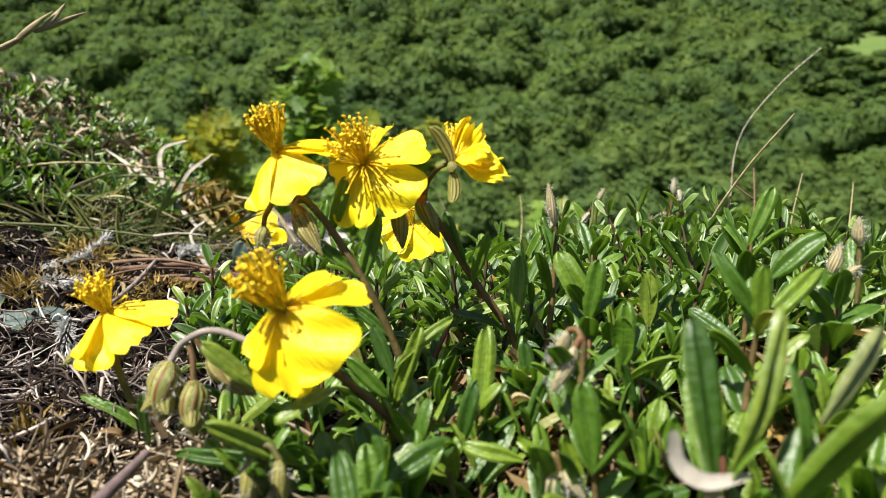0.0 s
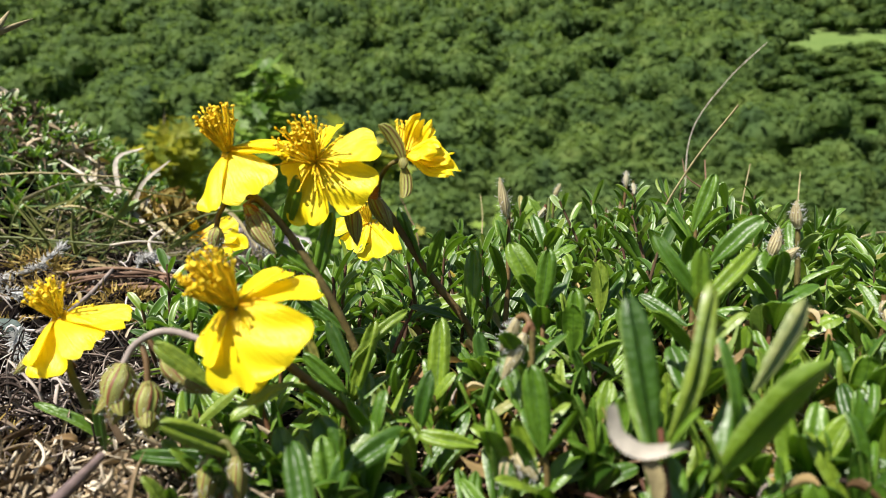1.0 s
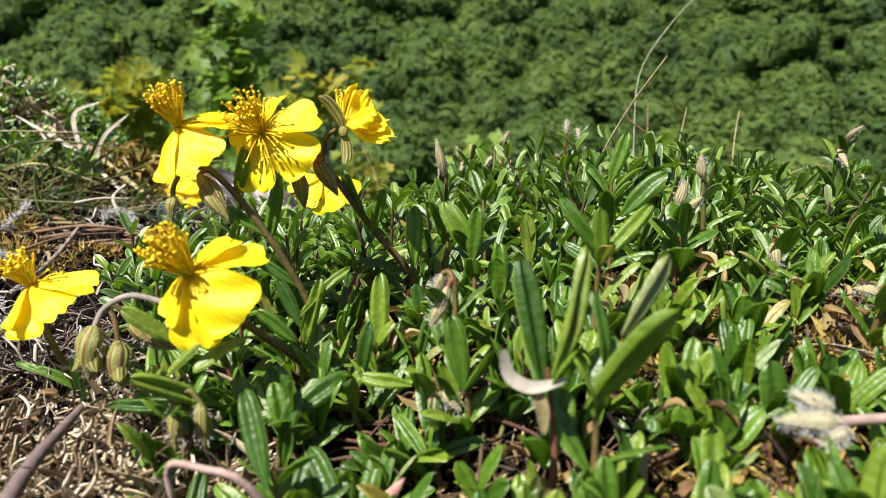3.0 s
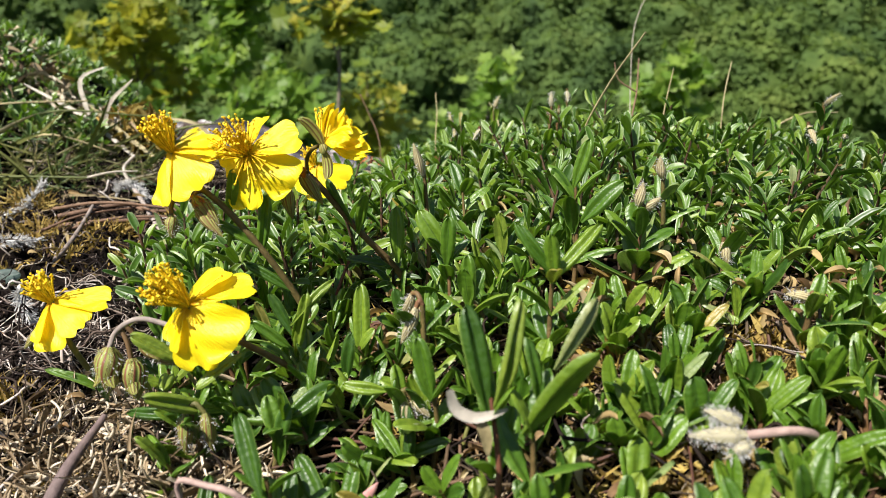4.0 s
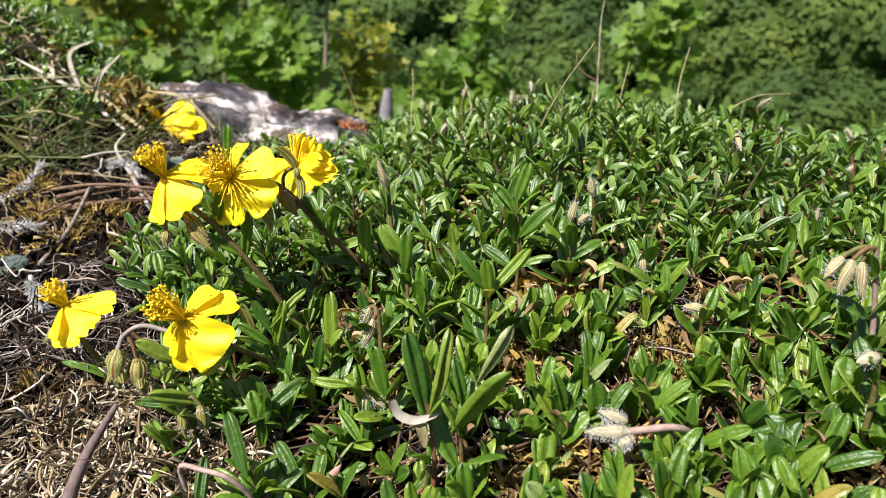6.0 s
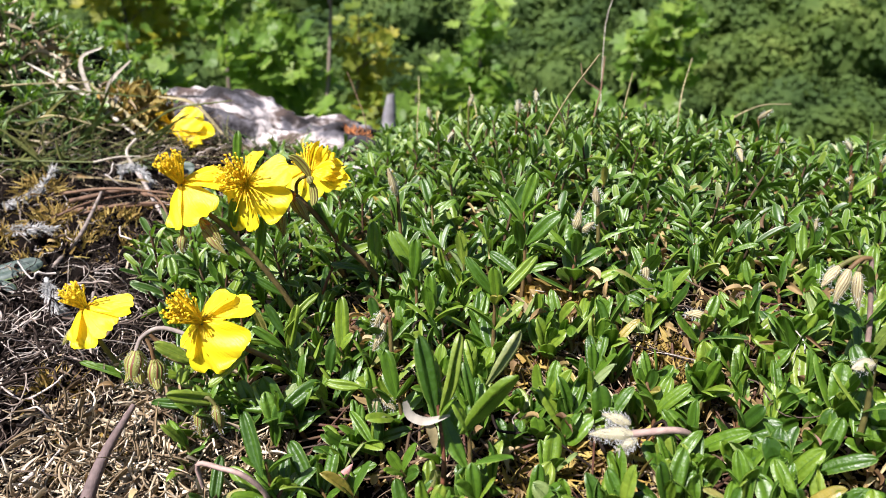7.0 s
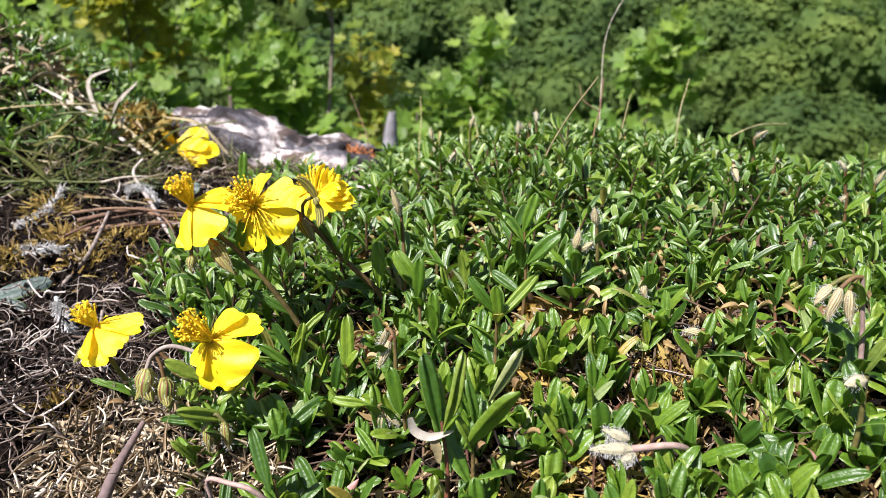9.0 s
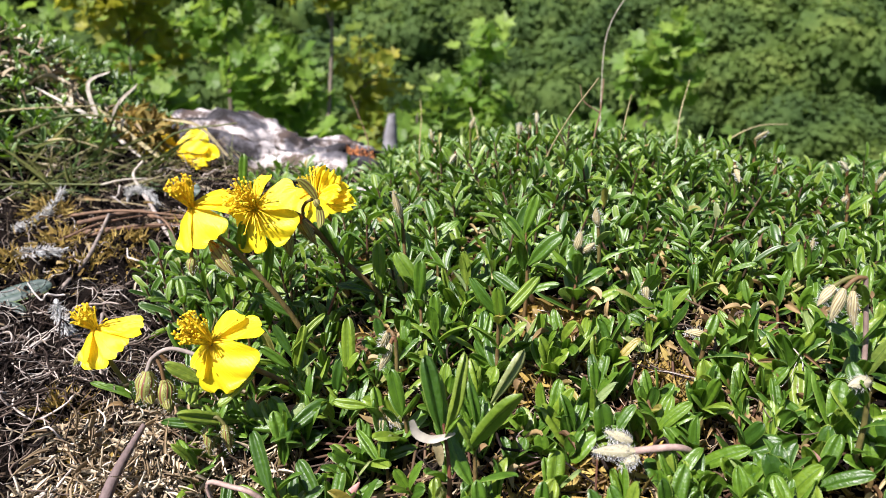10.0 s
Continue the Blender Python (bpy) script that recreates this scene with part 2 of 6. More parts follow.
def ground_material():
    m, nt, b = shader("shaded_soil_and_turf")
    # dark soil; its near-black tones also hold the shade between roots and leaves
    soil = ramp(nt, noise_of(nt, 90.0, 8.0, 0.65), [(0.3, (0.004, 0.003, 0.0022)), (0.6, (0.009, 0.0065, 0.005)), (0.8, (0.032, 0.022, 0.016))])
    turf = ramp(nt, noise_of(nt, 0.35, 8.0, 0.7), [(0.3, (0.03, 0.065, 0.015)), (0.7, (0.075, 0.125, 0.028))])
    field = ramp(nt, noise_of(nt, 0.08, 6.0, 0.6), [(0.3, (0.085, 0.14, 0.036)), (0.7, (0.125, 0.18, 0.05))])
    pos = nt.nodes.new("ShaderNodeNewGeometry")
    sep = nt.nodes.new("ShaderNodeSeparateXYZ")
    nt.links.new(pos.outputs["Position"], sep.inputs[0])

    def span(out, a, c):
        r = nt.nodes.new("ShaderNodeMapRange")
        nt.links.new(out, r.inputs["Value"])
        r.inputs["From Min"].default_value = a
        r.inputs["From Max"].default_value = c
        return r.outputs[0]

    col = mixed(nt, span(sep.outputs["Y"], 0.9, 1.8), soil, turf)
    col = mixed(nt, span(sep.outputs["Y"], 346, 352), col, field)
    nt.links.new(col, b.inputs["Base Color"])
    b.inputs["Roughness"].default_value = 0.95
    b.inputs["Specular IOR Level"].default_value = 0.06
    bumped(nt, b, noise_of(nt, 260.0, 6.0, 0.65), 0.9, 0.004)
    return m


def forest_material():
    m, nt, b = shader("woodland_foliage")
    tree = ramp(nt, noise_of(nt, 0.11, 2.0, 0.6), [(0.30, (0.052, 0.094, 0.026)), (0.46, (0.076, 0.130, 0.031)), (0.60, (0.100, 0.158, 0.037)), (0.75, (0.140, 0.192, 0.046))])
    clump = ramp(nt, noise_of(nt, 0.8, 5.0, 0.65), [(0.30, (0.84, 0.84, 0.84)), (0.68, (1.14, 1.14, 1.14))])
    col = mixed(nt, 1.0, tree, clump, "MULTIPLY")
    stand = ramp(nt, noise_of(nt, 0.028, 3.0, 0.6), [(0.36, (0.82, 0.88, 1.05)), (0.50, (1.06, 1.06, 1.1)), (0.66, (1.28, 1.22, 1.15))])
    col = mixed(nt, 1.0, col, stand, "MULTIPLY")
    bumped(nt, b, noise_of(nt, 1.2, 4.0, 0.6), 0.5, 0.6)
    nt.links.new(col, b.inputs["Base Color"])
    b.inputs["Roughness"].default_value = 0.75
    b.inputs["Specular IOR Level"].default_value = 0.2
    see_through(nt, b, mixed(nt, 0.4, col, (0.20, 0.31, 0.05)), 0.46)
    return m


M_GREYWOOD = plain("weathered_wood", [(0.3, (0.17, 0.165, 0.175)), (0.7, (0.30, 0.29, 0.30))], False, 0.9, 40.0, dist=0.004, rand=False)
M_ROCK, M_GROUND, M_FOREST = rock_material(), ground_material(), forest_material()


# ---- building blocks ----
def grid_faces(nu, nv, wrap=False):
    """Quads of a grid with nv rows of nu points."""
    i = np.arange(nu if wrap else nu - 1)
    j = np.arange(nv - 1)
    a = (j[:, None] * nu + i).ravel()
    b = (j[:, None] * nu + (i + 1) % nu).ravel()
    return np.stack([a, b, b + nu, a + nu], 1)


def build_mesh(name, v, f, uv=None, smooth=True):
    """A mesh from arrays of points and of triangles or quads."""
    v, f = np.asarray(v, np.float32), np.asarray(f, np.int32)
    me = bpy.data.meshes.new(name)
    me.vertices.add(len(v))
    me.vertices.foreach_set("co", v.ravel())
    k = f.shape[1]
    me.loops.add(f.size)
    me.loops.foreach_set("vertex_index", f.ravel())
    me.polygons.add(len(f))
    me.polygons.foreach_set("loop_start", np.arange(0, f.size, k, dtype=np.int32))
    me.polygons.foreach_set("use_smooth", np.full(len(f), smooth))
    if uv is not None:
        layer = me.uv_layers.new(name="map")
        layer.data.foreach_set("uv", np.asarray(uv, np.float32)[f.ravel()].ravel())
    me.update(calc_edges=True)
    return me


class Bag:
    """Gathers many small pieces into one mesh of quads."""

    def __init__(self):
        self.v, self.f, self.uv, self.n = [], [], [], 0

    def add(self, v, f, uv=None):
        v = np.asarray(v, float)
        self.v.append(v)
        self.f.append(np.asarray(f) + self.n)
        self.uv.append(np.zeros((len(v), 2)) if uv is None else uv)
        self.n += len(v)

    def mesh(self, name, smooth=True):
        return build_mesh(name, np.concatenate(self.v), np.concatenate(self.f), np.concatenate(self.uv), smooth)


def tube(points, radii, sides=6):
    """A bent, tapering rod through points: (points, quads, uv)."""
    p = np.asarray(points, float)
    r = np.broadcast_to(np.asarray(radii, float), (len(p),))
    d = np.gradient(p, axis=0)
    d /= np.linalg.norm(d, axis=1)[:, None] + 1e-12
    ref = np.array([0.31, 0.17, 0.93]) if abs(d[:, 2]).mean() < 0.8 else np.array([0.93, 0.21, 0.1])
    x = np.cross(d, ref)
    x /= np.linalg.norm(x, axis=1)[:, None] + 1e-12
    y = np.cross(d, x)
    a = np.arange(sides) * 2 * np.pi / sides
    ring = np.cos(a)[None, :, None] * x[:, None] + np.sin(a)[None, :, None] * y[:, None]
    v = (p[:, None] + ring * r[:, None, None]).reshape(-1, 3)
    uv = np.stack(np.broadcast_arrays((a / 6.2832)[None, :], np.linspace(0, 1, len(p))[:, None]), -1).reshape(-1, 2)
    return v, grid_faces(sides, len(p), True), uv


def bend(points, n=12):
    """A smooth line of n points through a few (Catmull-Rom)."""
    p = [np.asarray(q, float) for q in points]
    p = [2 * p[0] - p[1], *p, 2 * p[-1] - p[-2]]
    out = []
    for s in np.linspace(0, len(p) - 3 - 1e-6, n):
        k, t = int(s), s - int(s)
        a, b, c, d = p[k : k + 4]
        out.append(0.5 * (2 * b + (c - a) * t + (2 * a - 5 * b + 4 * c - d) * t**2 + (3 * b - a - 3 * c + d) * t**3))
    return np.array(out)


def blade_shape(nu, nv, profile, fold=0.1, rim=0.08, curl=0.2, ripple=0.0, seed=0, aspect=0.33, notch=0.0, crinkle=0.0):
    """A thin leaf or petal of unit length along y and unit width along x: a grooved, bent sheet. aspect: its width to its length."""
    rng = np.random.default_rng(seed)
    u = np.linspace(-1, 1, nu)[None, :]
    t = 1 - (1 - np.linspace(0, 1, nv)[:, None]) ** 1.45
    w = profile(t)
    x = 0.5 * w * u
    z = aspect * (fold * w * np.abs(u) - rim * w * np.abs(u) ** 4) - curl * t**2 + 0 * u
    y = t + 0 * u
    if ripple:
        for k in range(4):
            a, b, c = rng.uniform(2, 7), rng.uniform(2, 9), rng.uniform(0, 6.28)
            z = z + ripple * t * np.sin(a * u + b * t + c) * rng.uniform(0.4, 1)
        y = y + ripple * t**3 * (0.7 * np.sin(rng.uniform(3, 5) * u + rng.uniform(0, 6)) + 0.22 * t**3 * np.sin(rng.uniform(6, 8) * u + rng.uniform(0, 6)))
        x = x * (1 + 0.10 * ripple * 10 * np.sin(9 * t + rng.uniform(0, 6)))
    if notch:
        y = y - notch * t**6 * np.exp(-(((u - rng.uniform(-0.3, 0.3)) / 0.22) ** 2))
    if crinkle:
        for k in range(3):
            a, b, c = rng.uniform(8, 16), rng.uniform(-5, 5), rng.uniform(0, 6.28)
            z = z + crinkle * t * np.sin(a * u + b * t + c) * rng.uniform(0.5, 1)
        z = z + 2.2 * crinkle * t * np.sin(rng.uniform(6, 9) * t + rng.uniform(0, 6)) * (1 + 0.5 * u)
        y = y * (1 - 2.0 * crinkle * t**3 * (1 + np.sin(rng.uniform(7, 10) * u)))
    v = np.stack([x, y, z], -1).reshape(-1, 3)
    uv = np.stack(np.broadcast_arrays((u + 1) / 2, t), -1).reshape(-1, 2)
    return v, grid_faces(nu, nv), uv


def leaf_profile(t):
    s = np.clip((t - 0.06) / 0.94, 0, 1) ** 1.22
    return np.maximum(0.16 * (t < 0.3), (1 - np.abs(2 * s - 1) ** 2.9) ** 0.58) * (t < 0.999) + 0.05


def petal_profile(t):
    return 0.20 + 0.84 * np.sin(np.clip(t * 0.74, 0, 1) * np.pi * 0.74) ** 1.25 * np.where(t > 0.8, np.sqrt(np.clip(1 - ((t - 0.8) / 0.235) ** 2, 0, 1)), 1)


def grass_profile(t):
    return np.clip(1 - t**2.2, 0.03, 1)


LEAVES = [build_mesh("leaf", *blade_shape(9, 11, leaf_profile, f, 0.36, c, 0.012, s)) for s, (f, c) in enumerate([(0.36, 0.05), (0.46, 0.18), (0.30, -0.10), (0.42, 0.26), (0.60, 0.10)])]
SMALL_LEAVES = [blade_shape(5, 7, leaf_profile, f, 0.28, c) for f, c in [(0.55, 0.05), (0.65, 0.18), (0.48, -0.10), (0.6, 0.26)]]
PETALS = [build_mesh("petal", *blade_shape(25, 17, petal_profile, 0.03, -0.05, c, r, s, 0.85, 0.035 if s < 4 else 0.0, 0.003 if s < 4 else 0.042)) for s, (c, r) in enumerate([(0.06, 0.030), (0.10, 0.034), (0.03, 0.038), (0.12, 0.031), (0.1, 0.060), (-0.1, 0.065)])]
SEPALS = [build_mesh("sepal", *blade_shape(7, 8, leaf_profile, -0.3, 0.10, c, 0.01, s, 0.45)) for s, c in enumerate((-0.1, -0.2))]


def basis(base, tip, hint, width, thick=None):
    """The pose that lays a unit leaf from base to tip, its face towards hint."""
    base, tip = Vector(base), Vector(tip)
    d = tip - base
    y = d.normalized()
    x = y.cross(Vector(hint))
    x = x.normalized() if x.length > 1e-6 else y.orthogonal().normalized()
    z = x.cross(y)
    m = Matrix((x * width, y * d.length, z * (thick or d.length))).transposed().to_4x4()
    m.translation = base
    return m


def thing(name, at, label, category, group="", kind=""):
    ob = new(name)
    ob.empty_display_size = 0.01
    ob.matrix_basis = Matrix.Translation(at)
    return tagged(ob, label, category, group, kind)


def part(name, mesh, material, parent, m=None, label=""):
    """One mesh object under a thing or part; m is its pose in the world."""
    if not mesh.materials:
        mesh.materials.append(material)
    ob = new(name, mesh)
    ob.parent = parent
    up, chain = Matrix.Identity(4), parent
    while chain:
        up = chain.matrix_basis @ up
        chain = chain.parent
    ob.matrix_basis = up.inverted() @ (m or Matrix.Identity(4))
    return tagged(ob, label)


def solid(name, mesh, material, label, category, group="", kind=""):
    mesh.materials.append(material)
    return tagged(new(name, mesh), label, category, group, kind)


def spread(shape, base, tip_dir, hint, length, width):
    """Many copies of one small shape at once: points, quads and uv as arrays."""
    v, f, uv = shape
    y = tip_dir / np.linalg.norm(tip_dir, axis=1)[:, None]
    x = np.cross(y, hint)
    x /= np.linalg.norm(x, axis=1)[:, None] + 1e-9
    z = np.cross(x, y)
    out = base[:, None] + (v[None, :, 0:1] * width[:, None, None]) * x[:, None] + (v[None, :, 1:2] * length[:, None, None]) * y[:, None] + (v[None, :, 2:3] * length[:, None, None]) * z[:, None]
    n = len(base)
    ff = (f[None] + (np.arange(n) * len(v))[:, None, None]).reshape(-1, f.shape[1])
    return out.reshape(-1, 3), ff, np.tile(uv, (n, 1))


# ---- ground ----
def sm(a, b, x):
    t = np.clip((np.asarray(x, float) - a) / (b - a), 0, 1)
    return t * t * (3 - 2 * t)


def valley(y):
    a, b = -0.60 * y, 0.42 * (y - 90) - 33
    return (a + b + np.sqrt((a - b) ** 2 + 40)) / 2


def edge_of(x):
    """How far ahead the ledge reaches before it falls away."""
    x = np.asarray(x, float)
    return 0.43 + 0.18 * (1 - sm(-0.06, 0.04, x)) - 0.9 * np.clip(x - 0.19, 0, 0.25)


def ground_z(x, y):
    x, y = np.asarray(x, float), np.asarray(y, float)
    z = 0.034 + 0.026 * sm(-0.06, 0.11, x) - 0.014 * sm(0.16, 0.32, x) + 0.006 * sm(0.15, 0.30, y) - 0.014 * (1 - sm(0.09, 0.15, y))
    z = z + 0.095 * np.exp(-(((x + 0.34) / 0.135) ** 2 + ((y - 0.52) / 0.17) ** 2))
    z = z + 0.0018 * np.sin(71 * x + 3) * np.sin(63 * y + 1) + 0.0010 * np.sin(173 * x + 60 * y) + 0.0008 * np.sin(211 * y - 90 * x)
    z = z - 0.034 * sm(0.455, 0.56, y) * sm(-0.27, -0.19, x)
    bare = (1 - sm(-0.07, 0.0, x)) * sm(0.05, 0.1, y) * (1 - sm(0.40, 0.5, y))
    z = z + 1.7 * bare * (0.0030 * np.sin(190 * x + 40 * y) * np.sin(230 * y - 60 * x + 2) + 0.0022 * np.sin(420 * x + 1) * np.sin(390 * y) + 0.0012 * np.sin(810 * x + 300 * y) * np.sin(760 * y))
    e = edge_of(x)
    d = np.maximum(y - e, 0)
    drop = valley(e + d) - valley(e) * (1 - sm(0.3, 6, d))
    drop = drop * d / (d + 0.06)
    z = z + drop + 5 * np.sin(x / 47 + 1) * np.sin(y / 61) * sm(60, 160, y)
    return z + np.maximum(-y - 0.3, 0) * 0.12


def span_of(fine_a, fine_b, step, far_a, far_b, growth=1.13):
    out = list(np.arange(fine_a, fine_b, step))
    s, p = step, fine_b
    while p < far_b:
        out.append(p)
        s *= growth
        p += s
    out.append(far_b)
    s, p = step, fine_a
    while p > far_a:
        s *= growth
        p -= s
        out.append(max(p, far_a))
    return np.array(sorted(set(out)))


gx, gy = span_of(-0.42, 0.40, 0.0032, -900, 900), span_of(0.05, 0.75, 0.0032, -400, 1100, 1.08)
gxx, gyy = np.meshgrid(gx, gy)
me = build_mesh("ground", np.stack([gxx, gyy, ground_z(gxx, gyy)], -1).reshape(-1, 3), grid_faces(len(gx), len(gy)))
solid("ground", me, M_GROUND, "dark crumbly soil, gap shade painted in, falling away to a wooded valley", "ground", kind="structure")


# ---- the wood on the far slope ----
def lobe_grid(nu, nv):
    u, t = np.meshgrid(np.arange(nu) * 2 * np.pi / nu, np.linspace(0.04, np.pi * 0.72, nv))
    return np.stack([np.sin(t) * np.cos(u), np.sin(t) * np.sin(u), np.cos(t)], -1).reshape(-1, 3), grid_faces(nu, nv, True)


def crown_shape(seed, lumps, nu, nv, sprays, size):
    """A tree crown of radius one: uneven lobes, thickly set with small sprays of leaves, and a short trunk."""
    rng = np.random.default_rng(seed)
    lobe = lobe_grid(nu, nv)
    c = rng.normal(size=(lumps, 3))
    c *= (rng.uniform(0.20, 0.70, lumps) / np.linalg.norm(c, axis=1))[:, None]
    c[:, 2] = np.abs(c[:, 2]) * 0.95 + rng.uniform(-0.25, 0.15, lumps)
    vs, fs, k = [], [], 0
    for q, r in zip(c, rng.uniform(0.34, 0.58, lumps)):
        n = lobe[0]
        lump = sum(np.sin(n @ rng.normal(0, f, 3) + rng.uniform(0, 6)) * g for f, g in ((2.0, 0.10), (4, 0.05), (8, 0.03)))
        vs.append(q + n * r * 0.80 * (1 + lump[:, None]) + rng.normal(0, 0.035 * r, n.shape))
        fs.append(lobe[1] + k)
        k += len(n)
        m = rng.normal(size=(sprays, 3))
        m[:, 2] = np.abs(m[:, 2]) * 1.1 - 0.3
        m /= np.linalg.norm(m, axis=1)[:, None]
        p = q + m * r * rng.uniform(0.84, 1.12, (sprays, 1))
        m = m + rng.normal(0, 0.38, m.shape) + (0, -0.05, 0.10)
        m /= np.linalg.norm(m, axis=1)[:, None]
        e = np.cross(m, rng.normal(size=m.shape))
        e /= np.linalg.norm(e, axis=1)[:, None]
        g = np.cross(m, e)
        s = size * rng.uniform(0.5, 1.4, (sprays, 1))
        w = rng.uniform(0.4, 1.0, (4, sprays, 1))
        v = np.stack([p + s * e * w[0] - m * s * 0.3, p + s * g * w[1], p - s * e * w[2] - m * s * 0.3, p - s * g * w[3]], 1).reshape(-1, 3)
        vs.append(v)
        fs.append(np.arange(len(v)).reshape(-1, 4) + k)
        k += len(v)
    tv, tf, _ = tube([(0, 0, -1.3), (0.03, 0, -0.5), (0, 0, 0.3)], [0.07, 0.05, 0.02], 4)
    return np.concatenate([*vs, tv]), np.concatenate([*fs, tf + k])


rng = np.random.default_rng(5)
crowns = [crown_shape(s, 9, 8, 5, 230, 0.082) for s in range(8)]
mid_crowns = [crown_shape(s + 10, 8, 7, 5, 110, 0.112) for s in range(8)]
far_crowns = [crown_shape(s + 20, 7, 6, 4, 55, 0.15) for s in range(8)]
wood = Bag()
y = 62.0
while y < 600:
    gap = 7.4 + 0.016 * y
    for x in np.arange(-0.80 * y - 15, 0.80 * y + 15, gap * 0.86):
        px, py = x + rng.uniform(-0.5, 0.5) * gap, y + rng.uniform(-0.5, 0.5) * gap
        if 344 < py < 425 + 0.15 * (px - 155) and 150 < px < 480 or rng.uniform() < (0.015 if y < 150 else 0.06):
            continue
        r = gap * rng.choice((0.62, 0.70, 0.80, 0.90, 1.05)) * rng.uniform(0.9, 1.1) * (1 + 0.22 * np.sin(px / 23 + 1.3 * np.sin(py / 31)) * np.sin(py / 19 + px / 57))
        v, f = (crowns if y < 140 else mid_crowns if y < 270 else far_crowns)[rng.integers(8)]
        low = 1.0
        if 235 < py <= 344 and px > 0.38 * py:
            r, low = r * 0.80, 0.46
        q = rng.uniform(0, 6.28)
        rot = np.array([[np.cos(q), -np.sin(q), 0], [np.sin(q), np.cos(q), 0], [0, 0, 1]])
        tall = rng.uniform(0.75, 1.05) * low
        v = (v * (r, r, r * tall)) @ rot.T + (px, py, float(ground_z(px, py)) + r * 0.80 * tall)
        wood.add(v, f)
    y += gap * 0.78
solid("woodland", wood.mesh("woodland", True), M_FOREST, "dense green broadleaf wood covering the far valley slope", "woodland", kind="stuff")


# ---- young trees on the slope below the ledge ----
def lobed_leaf():
    """A maple-like leaf of unit length, a little cupped."""
    edge = [(0.0, 0.0), (0.30, -0.06), (0.50, 0.22), (0.36, 0.34), (0.52, 0.66), (0.24, 0.62), (0.0, 1.0)]
    left = [(-x, y) for x, y in edge]
    v = [(0, 0.0, 0), (0, 0.35, -0.06), (0, 0.62, -0.04)] + [(x, y, 0.10 * abs(x)) for x, y in edge] + [(x, y, 0.10 * abs(x)) for x, y in left]
    f = [(0, 3 + 1, 3 + 2, 1), (1, 3 + 2, 3 + 3, 3 + 4), (1, 3 + 4, 3 + 5, 2), (2, 3 + 5, 3 + 6, 3 + 6 + 7), (2, 10 + 6, 10 + 5, 2), (2, 10 + 5, 10 + 4, 1), (1, 10 + 4, 10 + 3, 10 + 2), (1, 10 + 2, 10 + 1, 0)]
    f = [q for q in f if len(set(q)) == 4]
    v = np.array(v, float)
    return v, np.array(f), v[:, :2] + (0.5, 0)


LOBED = lobed_leaf()


def sapling(x, y, top, mat, leaves, spread_r, seed, label, size=0.072, low=0.9):
    leaves = int(leaves * 1.7)
    rng = np.random.default_rng(seed)
    foot = float(ground_z(x, y)) - 0.03
    tree = thing("young_tree", (x, y, foot), label, "tree", "young trees below the ledge")
    h = top - foot
    lean = rng.uniform(-0.12, 0.12, 2)
    trunk = bend([(x, y, foot), (x + lean[0] * 0.3, y + lean[1] * 0.3, foot + 0.4 * h), (x + lean[0], y + lean[1], foot + 0.75 * h), (x + lean[0] * 1.3, y + lean[1], top)], 14)
    part("trunk", build_mesh("trunk", *tube(trunk, np.linspace(0.016, 0.003, 14), 6)), M_BARK, tree)
    spots = []
    for k in range(9):
        s = 1 - rng.uniform(0.02, 0.95) * min(1, low / h)
        q = trunk[min(13, int(s * 13))]
        a, r = rng.uniform(0, 6.28), spread_r * rng.uniform(0.5, 1.1) * (1.25 - s * 0.7)
        end = q + (r * np.cos(a), r * np.sin(a), rng.uniform(0.05, 0.25) * r + 0.04)
        line = bend([q, (q + end) / 2 + (0, 0, 0.03), end], 7)
        part("limb", build_mesh("limb", *tube(line, np.linspace(0.006, 0.0015, 7), 5)), M_BARK, tree)
        spots += list(line[2:]) + [end]
    spots = np.array(spots + list(trunk[int(13 * max(0, 1 - low / h)) :]))
    base = spots[rng.integers(len(spots), size=leaves)] + rng.normal(0, 0.045, (leaves, 3))
    d = rng.normal(size=(leaves, 3)) * (1, 1, 0.5)
    hint = rng.normal(0, 0.45, (leaves, 3)) + (-0.2, -0.75, 0.8)
    ln = size * rng.uniform(0.6, 1.25, leaves)
    part("crown", build_mesh("crown", *spread(LOBED, base, d, hint, ln, ln * 1.05), False), mat, tree)


